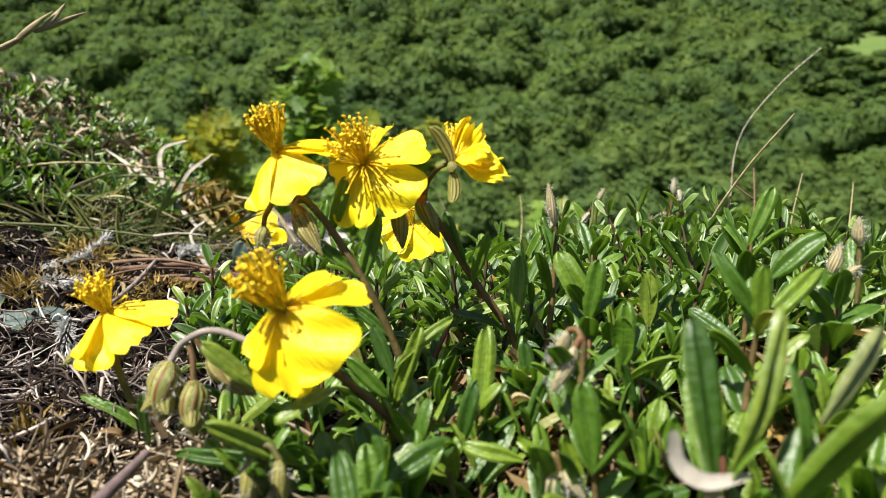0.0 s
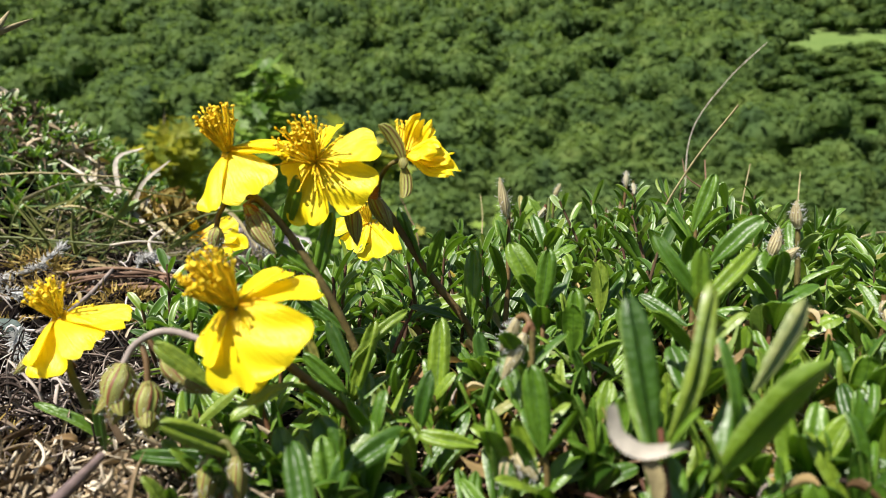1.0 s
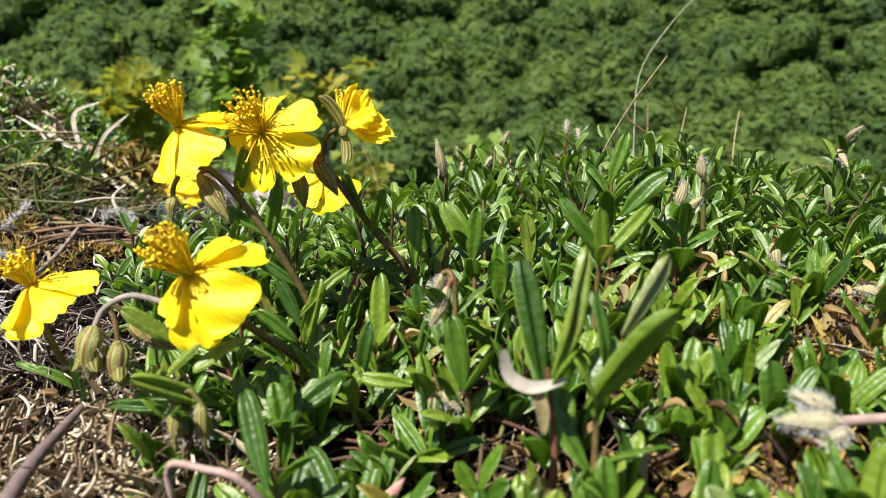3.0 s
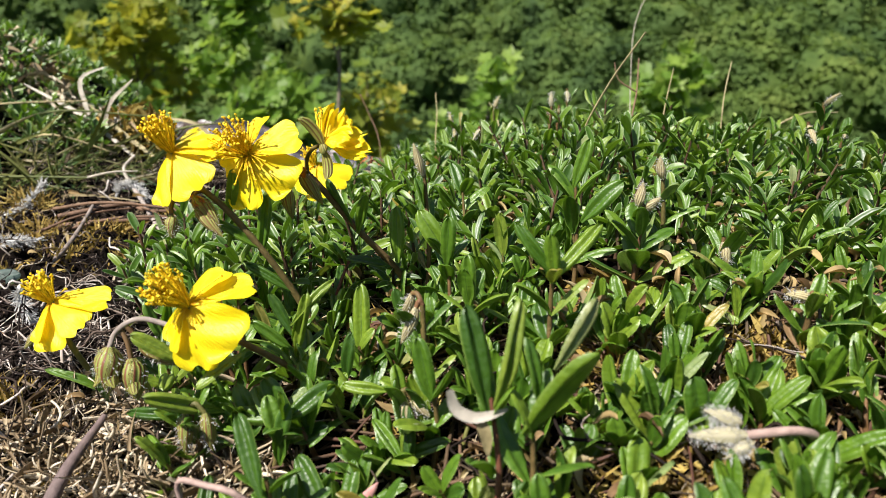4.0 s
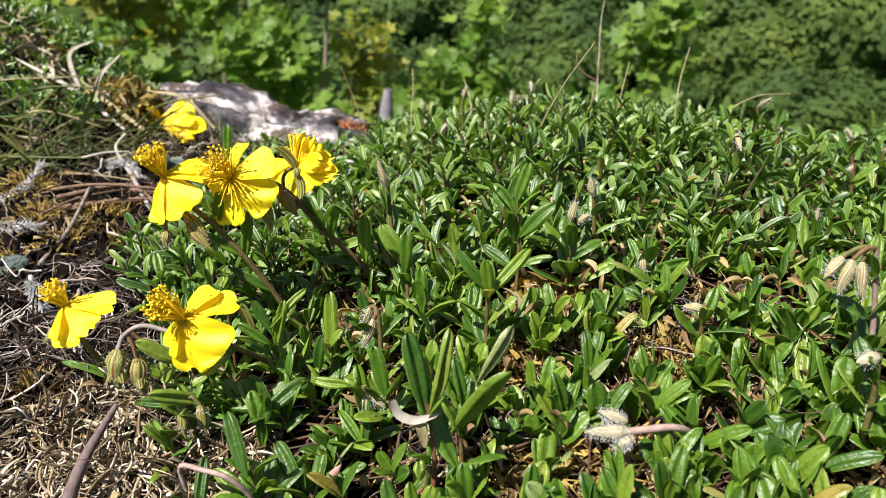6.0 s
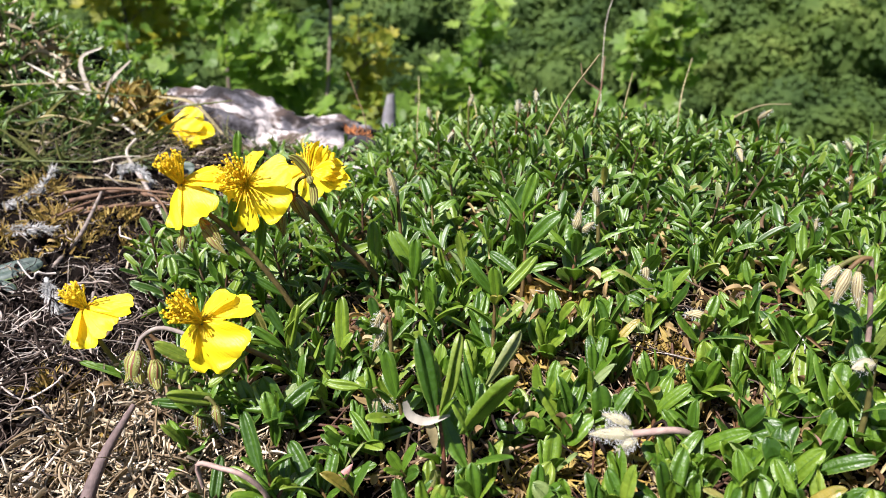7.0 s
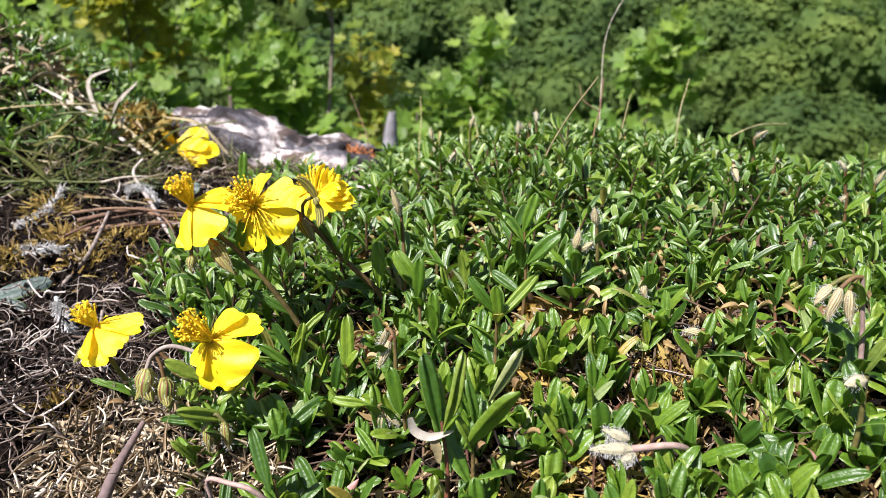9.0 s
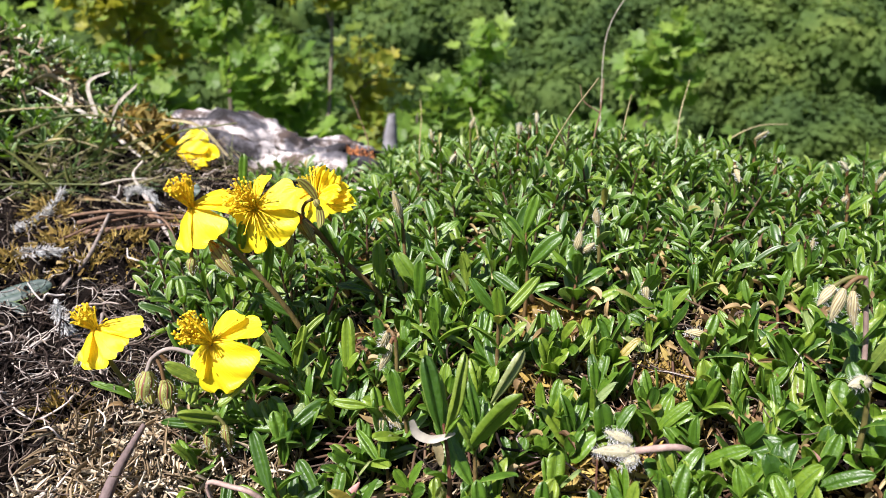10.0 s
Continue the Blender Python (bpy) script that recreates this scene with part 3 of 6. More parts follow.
GREEN_TREE = "young broadleaf tree with bright green lobed leaves"
for x, y, top, mat, n, r, seed, label in [
    (-0.90, 3.0, 0.62, M_SHRUB, 240, 0.16, 1, "slender young tree with yellow-green leaves"),
    (-1.28, 3.2, 0.42, M_SHRUB_OCHRE, 210, 0.30, 2, "young tree with ochre yellow spring leaves"),
    (-1.12, 2.6, -0.14, M_SHRUB, 300, 0.34, 3, GREEN_TREE),
    (-0.72, 2.7, -0.03, M_SHRUB, 320, 0.30, 4, GREEN_TREE),
    (-0.47, 3.4, 0.02, M_SHRUB_OCHRE, 130, 0.28, 5, "thin-stemmed young tree with ochre leaves"),
    (-0.42, 2.5, -0.34, M_SHRUB, 260, 0.30, 6, GREEN_TREE),
    (0.15, 3.0, 0.04, M_SHRUB, 210, 0.17, 7, GREEN_TREE),
    (0.22, 2.8, -0.32, M_SHRUB, 170, 0.24, 8, GREEN_TREE),
    (-0.18, 2.6, -0.22, M_SHRUB, 120, 0.14, 9, GREEN_TREE),
    (0.78, 3.1, 0.06, M_SHRUB, 260, 0.22, 10, GREEN_TREE),
    (0.68, 2.6, -0.34, M_SHRUB, 200, 0.24, 11, GREEN_TREE),
    (-1.65, 2.7, -0.10, M_SHRUB, 300, 0.34, 12, GREEN_TREE),
    (1.15, 2.6, -0.50, M_SHRUB, 180, 0.26, 13, GREEN_TREE),
    (-2.1, 3.2, 0.10, M_SHRUB, 300, 0.40, 14, GREEN_TREE),
    (-0.95, 3.6, 0.00, M_SHRUB, 260, 0.36, 15, GREEN_TREE),
    (-1.45, 3.7, 0.05, M_SHRUB, 280, 0.36, 16, GREEN_TREE),
    (-1.02, 2.35, -0.02, M_SHRUB, 260, 0.30, 19, GREEN_TREE),
    (-1.42, 2.5, 0.08, M_SHRUB, 260, 0.32, 20, GREEN_TREE),
    (-0.10, 3.6, -0.25, M_SHRUB, 200, 0.30, 17, GREEN_TREE),
    (0.45, 3.3, -0.38, M_SHRUB, 160, 0.26, 18, GREEN_TREE),
]:
    sapling(x, y, top, mat, n, r, seed, label)
sapling(-0.45, 2.6, 0.32, M_SHRUB_OCHRE, 40, 0.20, 21, "thin bare-stemmed young tree with few ochre leaves", low=0.28)


# a dead trunk among the young trees
foot = float(ground_z(-0.14, 2.2))
dead = thing("tree_stump", (-0.14, 2.2, foot), "tall pale grey broken stump standing below the ledge", "stump")
line = bend([(-0.16, 2.22, foot - 0.05), (-0.145, 2.2, foot + 0.35), (-0.138, 2.2, -0.29), (-0.130, 2.2, -0.172)], 14)
part("trunk", build_mesh("trunk", *tube(line, np.linspace(0.055, 0.012, 14), 9)), M_GREYWOOD, dead)


# ---- flowering stems ----
def add_stamens(parent, centre, tip, count, width, seed, fallen=0.0, down=(0, 0, -1)):
    """A brush of thin filaments, each with a small anther at its end."""
    rng = np.random.default_rng(seed)
    c, tip = np.asarray(centre, float), np.asarray(tip, float)
    axis = tip - c
    ln = np.linalg.norm(axis)
    axis = axis / ln
    x = np.cross(axis, (0.2, 0.9, 0.3))
    x /= np.linalg.norm(x)
    y = np.cross(axis, x)
    for k in range(count):
        q, r = rng.uniform(0, 6.28), np.sqrt(rng.uniform(0, 1))
        out = x * np.cos(q) * r + y * np.sin(q) * r
        if rng.uniform() < fallen:
            d = out / (np.linalg.norm(out) + 1e-6) * 0.85 + np.asarray(down) * rng.uniform(0.1, 0.9) + axis * 0.35
            end = c + d / np.linalg.norm(d) * ln * rng.uniform(0.55, 0.95)
        else:
            end = c + axis * ln * rng.uniform(0.62, 1.08) * (1 - 0.15 * r) + out * width
        mid = (c + end) / 2 + axis * ln * 0.06 + out * width * 0.15 + rng.normal(0, 0.0002, 3)
        bag = Bag()
        bag.add(*tube(bend([c + out * 0.0008, mid, end], 5), [0.00020, 0.00018, 0.00016, 0.00015, 0.00014], 4))
        d = rng.normal(size=3)
        d /= np.linalg.norm(d)
        s = 0.00028 * rng.uniform(0.8, 1.25)
        line = [end - d * s * 1.7, end - d * s * 1.2, end, end + d * s * 1.2, end + d * s * 1.7]
        bag.add(*tube(line, [0.00003, 0.8 * s, s, 0.8 * s, 0.00003], 6))
        part("stamen", bag.mesh("stamen"), M_STAMEN, parent)


def bud_mesh(base, tip, radius, seed=0, twist=0.8):
    """A ribbed, pointed bud: three overlapping sepals wrapped to a twisted tip."""
    rng = np.random.default_rng(seed)
    base, tip = np.asarray(base, float), np.asarray(tip, float)
    d = tip - base
    ln = np.linalg.norm(d)
    d = d / ln
    x = np.cross(d, (0.3, 0.5, 0.8))
    x /= np.linalg.norm(x)
    y = np.cross(d, x)
    sides, rings = 18, 10
    t = np.linspace(0, 1, rings)[:, None]
    a = np.linspace(0, 2 * np.pi, sides, endpoint=False)[None, :] + twist * t
    r = radius * np.sin(np.pi * np.clip(t, 0.03, 1) ** 0.78) ** 0.8 * (1 - 0.25 * t) + 0.00008
    r = r * (1 + 0.10 * np.cos(3 * (a - twist * t)) + 0.05 * np.abs(np.sin(6 * a)))
    bow = np.sin(np.pi * t) * ln * rng.uniform(-0.05, 0.05)
    v = base + d * (t * ln)[..., None] + (r * np.cos(a) + bow)[..., None] * x + (r * np.sin(a))[..., None] * y
    uv = np.stack(np.broadcast_arrays((a - twist * t) / 2.0944, t), -1).reshape(-1, 2)
    return build_mesh("bud", v.reshape(-1, 3), grid_faces(sides, rings, True), uv)


def hair_mesh(base, tip, radius, count, length, seed):
    """Fine hairs that stand off a bud or stem."""
    rng = np.random.default_rng(seed)
    base, tip = np.asarray(base, float), np.asarray(tip, float)
    d = tip - base
    bag = Bag()
    for k in range(count):
        n = rng.normal(size=3)
        n -= d * (n @ d) / (d @ d)
        n /= np.linalg.norm(n)
        s = rng.uniform(0.02, 0.95)
        p = base + d * s + n * radius * np.sin(np.pi * max(s, 0.1) ** 0.8) ** 0.8 * 0.9
        e = p + (n * 0.9 + d / np.linalg.norm(d) * rng.uniform(-0.2, 0.8)) * length * rng.uniform(0.5, 1.2)
        bag.add(*tube([p, (p + e) / 2 + rng.normal(0, length * 0.08, 3), e], [0.00005, 0.00004, 0.00002], 3))
    return bag.mesh("hairs")


def stem(parent, points, r0, r1, label="", name="stem", mat=None):
    n = 6 * len(points)
    p = bend(points, n)
    return part(name, build_mesh(name, *tube(p, np.linspace(r0, r1, n), 7)), mat or M_STEM, parent, None, label)


def add_bud(parent, base, tip, radius, stalk=None, mat=None, seed=0, hairy=50, label=""):
    radius *= 0.82
    b = part("bud", bud_mesh(base, tip, radius, seed), mat or M_BUD, parent, None, label)
    part("hairs", hair_mesh(base, tip, radius, int(hairy * 1.1), 0.0013, seed), M_HAIR, b)
    if radius > 0.0027:
        axis = Vector(tip) - Vector(base)
        side = axis.orthogonal().normalized()
        for k in range(3):
            out = (Matrix.Rotation(k * 2.094 + 0.5 * seed, 3, axis) @ side) * radius
            part("sepal", SEPALS[k % 2], M_SEPAL, b, basis(Vector(base) + out * 0.70 + axis * 0.05, Vector(tip) + out * 0.75 - axis * 0.16, out, radius * 1.1))
    if stalk:
        stem(b, [*stalk, base], 0.00055, 0.0006, "", "bud_stalk")
    return b


def add_flower(parent, c, brush, petals, seed, count=62, width=0.0042, fallen=0.0, sepals=(), label="open yellow flower with five crinkled petals"):
    """A flower on its stem: a small green cup, petals laid to their tips, a brush of stamens, sepals behind."""
    c, brush = Vector(c), Vector(brush)
    axis = (brush - c).normalized()
    cup = part("flower", bud_mesh(c - axis * 0.0032, c + axis * 0.0012, 0.0011, seed), M_SEPAL, parent, None, label)
    rng = random.Random(seed)
    for k, (tip, w, hint, shape) in enumerate(petals):
        tip = c + (Vector(tip) - c) * 0.95
        part("petal", PETALS[shape], M_PETAL, cup, basis(c + axis * (0.0002 + 0.00012 * k), tip, hint or axis, w * 1.02, (Vector(tip) - c).length * rng.uniform(0.8, 1.1)))
    add_stamens(cup, c, brush, count, width, seed, fallen)
    for k, (tip, w) in enumerate(sepals):
        part("sepal", SEPALS[k % 2], M_SEPAL, cup, basis(c - axis * 0.002, tip, -axis, w))
    return cup


def leaf_on(parent, base, tip, width, hint=(-0.25, -0.45, 0.85), shape=0):
    return part("leaf", LEAVES[shape], M_LEAF, parent, basis(base, tip, hint, width * 0.78))


WITHERED_PETALS = [PETALS[4].copy(), PETALS[5].copy()]
FLOWERING = "reddish stem with a yellow rock rose flower"
GROUP = "yellow rock rose flowers"

# the lowest flower, with its arched side stalk and hanging buds
a = thing("flowering_stem", (0.018, 0.143, float(ground_z(0.018, 0.143))), FLOWERING + " and nodding buds", "flower", GROUP)
stem(a, [(0.018, 0.143, 0.040), (0.0088, 0.1379, 0.0478), (-0.0086, 0.1275, 0.0640), (-0.0135, 0.1225, 0.0700), (-0.0160, 0.1205, 0.0742)], 0.0009, 0.0007)
add_flower(a, (-0.0169, 0.1193, 0.0761), (-0.0222, 0.1150, 0.0838), [
    ((-0.0035, 0.1235, 0.0800), 0.0085, (-0.3, -0.45, 0.85), 0),
    ((-0.0055, 0.1138, 0.0690), 0.0125, (-0.25, -0.85, 0.5), 1),
    ((-0.0150, 0.1150, 0.0622), 0.0108, (-0.35, -0.9, 0.2), 3),
    ((-0.0222, 0.1195, 0.0662), 0.0085, (-0.75, -0.65, 0.2), 2),
    ((-0.0105, 0.1265, 0.0822), 0.0075, (-0.5, -0.6, 0.6), 0),
], 11, 110, 0.0048, 0.06, [((-0.0118, 0.1235, 0.0672), 0.0035), ((-0.0160, 0.1260, 0.0690), 0.0035)])
stem(a, [(-0.0100, 0.1262, 0.0648), (-0.0220, 0.1275, 0.0672), (-0.0318, 0.1292, 0.0690), (-0.0372, 0.1285, 0.0665), (-0.0388, 0.1268, 0.0628)], 0.00065, 0.00062, "pale hairy arched stalk", "side_stalk", M_TWIG)
add_bud(a, (-0.0388, 0.1268, 0.0632), (-0.0385, 0.1235, 0.0532), 0.0040, None, M_BUD, 1, 110)
add_bud(a, (-0.0345, 0.1275, 0.0600), (-0.0325, 0.1240, 0.0512), 0.0036, [(-0.0365, 0.1290, 0.0662), (-0.0352, 0.1282, 0.0635)], M_BUD, 2, 60)
add_bud(a, (-0.0325, 0.1290, 0.0640), (-0.0262, 0.1255, 0.0605), 0.0028, [(-0.0352, 0.1290, 0.0672), (-0.0340, 0.1290, 0.0655)], M_BUD, 3, 60)
add_bud(a, (-0.0310, 0.1300, 0.0615), (-0.0225, 0.1262, 0.0592), 0.0028, None, M_BUD, 4, 40)
leaf_on(a, (-0.0215, 0.1245, 0.0607), (-0.0304, 0.1208, 0.0689), 0.0045, (0.3, -0.6, 0.7), 0)
leaf_on(a, (-0.0080, 0.1250, 0.0625), (-0.0162, 0.1166, 0.0596), 0.004, (0, -0.4, 0.9), 1)

# the flower over bare soil, dark red stem
a = thing("flowering_stem", (-0.046, 0.152, float(ground_z(-0.046, 0.152))), FLOWERING + " leaning over bare soil", "flower", GROUP)
stem(a, [(-0.044, 0.150, 0.031), (-0.0530, 0.1490, 0.0415), (-0.0590, 0.1465, 0.0555), (-0.0612, 0.1475, 0.0640)], 0.0009, 0.0007)
add_flower(a, (-0.0621, 0.1472, 0.0664), (-0.0660, 0.1462, 0.0738), [
    ((-0.0470, 0.1470, 0.0674), 0.0085, (0.1, -0.45, 0.9), 0),
    ((-0.0612, 0.1402, 0.0552), 0.0100, (-0.3, -0.75, 0.55), 1),
    ((-0.0520, 0.1400, 0.0625), 0.0085, (-0.1, -0.7, 0.7), 3),
    ((-0.0655, 0.1420, 0.0570), 0.0075, (-0.7, -0.6, 0.4), 2),
], 12, 85, 0.0042, 0.05, [((-0.0560, 0.1500, 0.0600), 0.0035), ((-0.0645, 0.1500, 0.0600), 0.0035)])
leaf_on(a, (-0.0490, 0.1470, 0.0400), (-0.0635, 0.1440, 0.0512), 0.0036, (0, -0.3, 0.9), 1)
leaf_on(a, (-0.0500, 0.1440, 0.0400), (-0.0505, 0.1400, 0.0520), 0.0036, (-0.3, -0.9, 0.3), 0)
add_bud(a, (-0.0660, 0.1480, 0.0590), (-0.0700, 0.1450, 0.0545), 0.0018, [(-0.0590, 0.1480, 0.0560), (-0.0630, 0.1490, 0.0590)], M_BUD, 5, 40)

# the upper flower with dark buds under it
a = thing("flowering_stem", (0.004, 0.166, float(ground_z(0.004, 0.166))), FLOWERING + " and striped dark buds", "flower", GROUP)
stem(a, [(0.004, 0.166, 0.044), (-0.0050, 0.1625, 0.0640), (-0.0120, 0.1600, 0.0765), (-0.0205, 0.1590, 0.0878), (-0.0280, 0.1588, 0.0948), (-0.0312, 0.1585, 0.0995)], 0.0010, 0.0007)
add_flower(a, (-0.0322, 0.1575, 0.1025), (-0.0358, 0.1555, 0.1118), [
    ((-0.0350, 0.1520, 0.0892), 0.0092, (-0.65, -0.7, 0.3), 1),
    ((-0.0180, 0.1575, 0.1042), 0.0100, (-0.1, -0.35, 0.9), 0),
    ((-0.0240, 0.1500, 0.0942), 0.0122, (-0.2, -0.75, 0.55), 3),
    ((-0.0205, 0.1620, 0.1055), 0.0085, (-0.2, -0.3, 0.9), 2),
], 13, 110, 0.0044, 0.0, [((-0.0268, 0.1590, 0.0945), 0.0035)])
add_bud(a, (-0.0278, 0.1575, 0.0912), (-0.0205, 0.1545, 0.0838), 0.0026, [(-0.0240, 0.1590, 0.0915), (-0.0265, 0.1585, 0.0925)], M_BUD, 6, 60)
add_bud(a, (-0.0270, 0.1560, 0.0880), (-0.0195, 0.1525, 0.0818), 0.0021, None, M_BUD, 7, 50)
add_bud(a, (-0.0340, 0.1575, 0.0862), (-0.0335, 0.1555, 0.0805), 0.0022, [(-0.0262, 0.1588, 0.0930), (-0.0315, 0.1590, 0.0925), (-0.0338, 0.1582, 0.0890)], M_BUD, 8, 60)
part("withered_petal", WITHERED_PETALS[0], M_WITHERED, a, basis((-0.0282, 0.1570, 0.0915), (-0.0248, 0.1545, 0.0895), (0, -1, 0.3), 0.003))
leaf_on(a, (-0.0202, 0.1600, 0.0854), (-0.0163, 0.1575, 0.0984), 0.0045, (-0.3, -0.9, 0.2), 2)
leaf_on(a, (-0.0127, 0.1610, 0.0744), (-0.0098, 0.1600, 0.0909), 0.0042, (0.2, -0.9, 0.2), 0)
leaf_on(a, (-0.0110, 0.1600, 0.0760), (-0.0225, 0.1580, 0.0850), 0.0035, (-0.2, -0.6, 0.6), 1)
leaf_on(a, (-0.0050, 0.1620, 0.0640), (-0.0160, 0.1600, 0.0730), 0.0035, (-0.2, -0.6, 0.6), 3)

# the two flowers that share one long stem
a = thing("flowering_stem", (0.028, 0.185, float(ground_z(0.028, 0.185))), "long reddish stem with one open and one crumpled yellow flower", "flower", GROUP)
stem(a, [(0.028, 0.185, 0.046), (0.0224, 0.1826, 0.0625), (0.0107, 0.1780, 0.0775), (-0.0016, 0.1725, 0.0945), (-0.0075, 0.1670, 0.0985), (-0.0125, 0.1625, 0.1000)], 0.0011, 0.0007)
add_flower(a, (-0.0140, 0.1600, 0.1015), (-0.0180, 0.1535, 0.1082), [
    ((-0.0002, 0.1610, 0.1072), 0.0105, (-0.3, -0.75, 0.6), 0),
    ((-0.0012, 0.1560, 0.0942), 0.0120, (-0.3, -0.85, 0.4), 1),
    ((-0.0145, 0.1570, 0.0872), 0.0098, (-0.3, -0.95, 0.1), 2),
    ((-0.0112, 0.1670, 0.1112), 0.0070, (-0.6, -0.7, 0.4), 0),
    ((-0.0205, 0.1590, 0.0972), 0.0085, (-0.5, -0.8, 0.2), 3),
], 14, 110, 0.0060, 0.20, [((-0.0070, 0.1660, 0.0960), 0.0035)])
add_flower(a, (0.0048, 0.1640, 0.1040), (0.0046, 0.1695, 0.1130), [
    ((0.0096, 0.1650, 0.1134), 0.0066, (0.2, -0.9, 0.3), 4),
    ((0.0172, 0.1650, 0.0996), 0.0066, (0.1, -0.7, 0.6), 5),
    ((0.0124, 0.1605, 0.1062), 0.0074, (0.0, -0.7, 0.7), 4),
    ((0.0155, 0.1690, 0.1034), 0.0085, (0.1, -0.6, 0.8), 5),
    ((0.0104, 0.1720, 0.1098), 0.0085, (0.0, -0.5, 0.8), 4),
], 15, 44, 0.0028, 0.0, [((-0.0004, 0.1612, 0.1108), 0.0036), ((0.0060, 0.1622, 0.0948), 0.0030)], "crumpled fading yellow flower with striped sepals")
stem(a, [(-0.0016, 0.1725, 0.0945), (-0.0010, 0.1700, 0.0985), (0.0012, 0.1665, 0.1018), (0.0045, 0.1642, 0.1036)], 0.0006, 0.0005, "", "flower_stalk")
add_bud(a, (-0.0070, 0.1665, 0.0930), (-0.0045, 0.1645, 0.0835), 0.0024, [(-0.0016, 0.1725, 0.0935), (-0.0050, 0.1700, 0.0955)], M_BUD, 9, 50)
add_bud(a, (-0.0030, 0.1700, 0.0950), (0.0030, 0.1690, 0.0865), 0.0024, None, M_BUD, 10, 50)
part("withered_petal", WITHERED_PETALS[1], M_WITHERED, a, basis((-0.0030, 0.1690, 0.0945), (0.0000, 0.1670, 0.0960), (0, -1, 0.3), 0.003))
leaf_on(a, (0.0096, 0.1770, 0.0786), (0.0029, 0.1745, 0.0923), 0.0042, (-0.6, -0.7, 0.2), 0)
leaf_on(a, (0.0111, 0.1770, 0.0763), (0.0136, 0.1750, 0.0885), 0.0040, (0.3, -0.9, 0.2), 2)
leaf_on(a, (0.0200, 0.1810, 0.0650), (0.0080, 0.1780, 0.0700), 0.0035, (-0.3, -0.5, 0.7), 1)
leaf_on(a, (0.0222, 0.1792, 0.0669), (0.0219, 0.1800, 0.0835), 0.0055, (0.1, -0.95, 0.2), 0)

# flowers farther back
def small_flower(c, brush, petals, foot, seed, label):
    a = thing("flowering_stem", (foot[0], foot[1], float(ground_z(*foot))), label, "flower", GROUP)
    gz = float(ground_z(*foot)) - 0.003
    stem(a, [(foot[0], foot[1], gz), ((foot[0] + c[0]) / 2, (foot[1] + c[1]) / 2 + 0.002, (gz + c[2]) / 2), c], 0.0009, 0.0006)
    add_flower(a, c, brush, petals, seed, 40, 0.003)


small_flower((-0.0122, 0.2380, 0.0860), (-0.0150, 0.2370, 0.0930), [
    ((-0.0185, 0.2330, 0.0770), 0.0105, (-0.4, -0.85, 0.3), 1), ((-0.0085, 0.2320, 0.0745), 0.0110, (0, -0.9, 0.4), 0),
    ((0.0010, 0.2370, 0.0810), 0.0100, (0.2, -0.8, 0.6), 3), ((-0.0250, 0.2400, 0.0830), 0.009, (-0.3, -0.6, 0.7), 2)],
    (0.012, 0.246), 16, "short stem with a drooping yellow flower among leaves")
small_flower((-0.1500, 0.4560, 0.0620), (-0.1560, 0.4500, 0.0730), [
    ((-0.1400, 0.4440, 0.0380), 0.0240, (-0.1, -0.8, 0.6), 4), ((-0.1190, 0.4480, 0.0480), 0.0250, (0.1, -0.7, 0.7), 5),
    ((-0.1800, 0.4480, 0.0600), 0.0210, (-0.4, -0.7, 0.6), 4), ((-0.1260, 0.4580, 0.0690), 0.0230, (0.0, -0.7, 0.7), 1),
    ((-0.1640, 0.4480, 0.0440), 0.0210, (-0.3, -0.8, 0.4), 5)],
    (-0.148, 0.475), 17, "crumpled yellow flower among dry grass by the rock")


# ---- leafy shoots of the rock rose mat ----
def shoot_leaves(base, top, rng, pairs, ln, wd, wide=62):
    """Opposite pairs of leaves up a stem: rows of (base, tip, hint, width)."""
    base, top = np.asarray(base, float), np.asarray(top, float)
    axis = top - base
    h = np.linalg.norm(axis)
    axis = axis / h
    x = np.cross(axis, (0.9, 0.2, 0.3))
    x /= np.linalg.norm(x)
    y = np.cross(axis, x)
    q = rng.uniform(0, 6.28)
    rows = []
    for k in range(pairs):
        s = 0.30 + 0.70 * (k + 0.5) / pairs
        open_a = radians(wide - 45 * s ** 1.1) + rng.normal(0, 0.14)
        for side in (0, np.pi):
            r = x * np.cos(q + side) + y * np.sin(q + side)
            d = axis * np.cos(open_a) + r * np.sin(open_a) + rng.normal(0, 0.14, 3)
            d /= np.linalg.norm(d)
            l = ln * (0.62 + 0.55 * np.sin(np.pi * min(1, 0.25 + 0.62 * s))) * rng.uniform(0.75, 1.15)
            p = base + axis * h * s
            hint = axis * 1.0 - r * 0.35 + rng.normal(0, 0.32, 3)
            rows.append((p, p + d * l, hint, wd * rng.uniform(0.8, 1.2) * (l / ln) ** 0.5))
        q += 1.5708 + rng.normal(0, 0.15)
    return rows


SHOOT_LABELS = ("leafy rock rose shoot with glossy dark green leaves", "upright rock rose shoot with narrow green leaves")


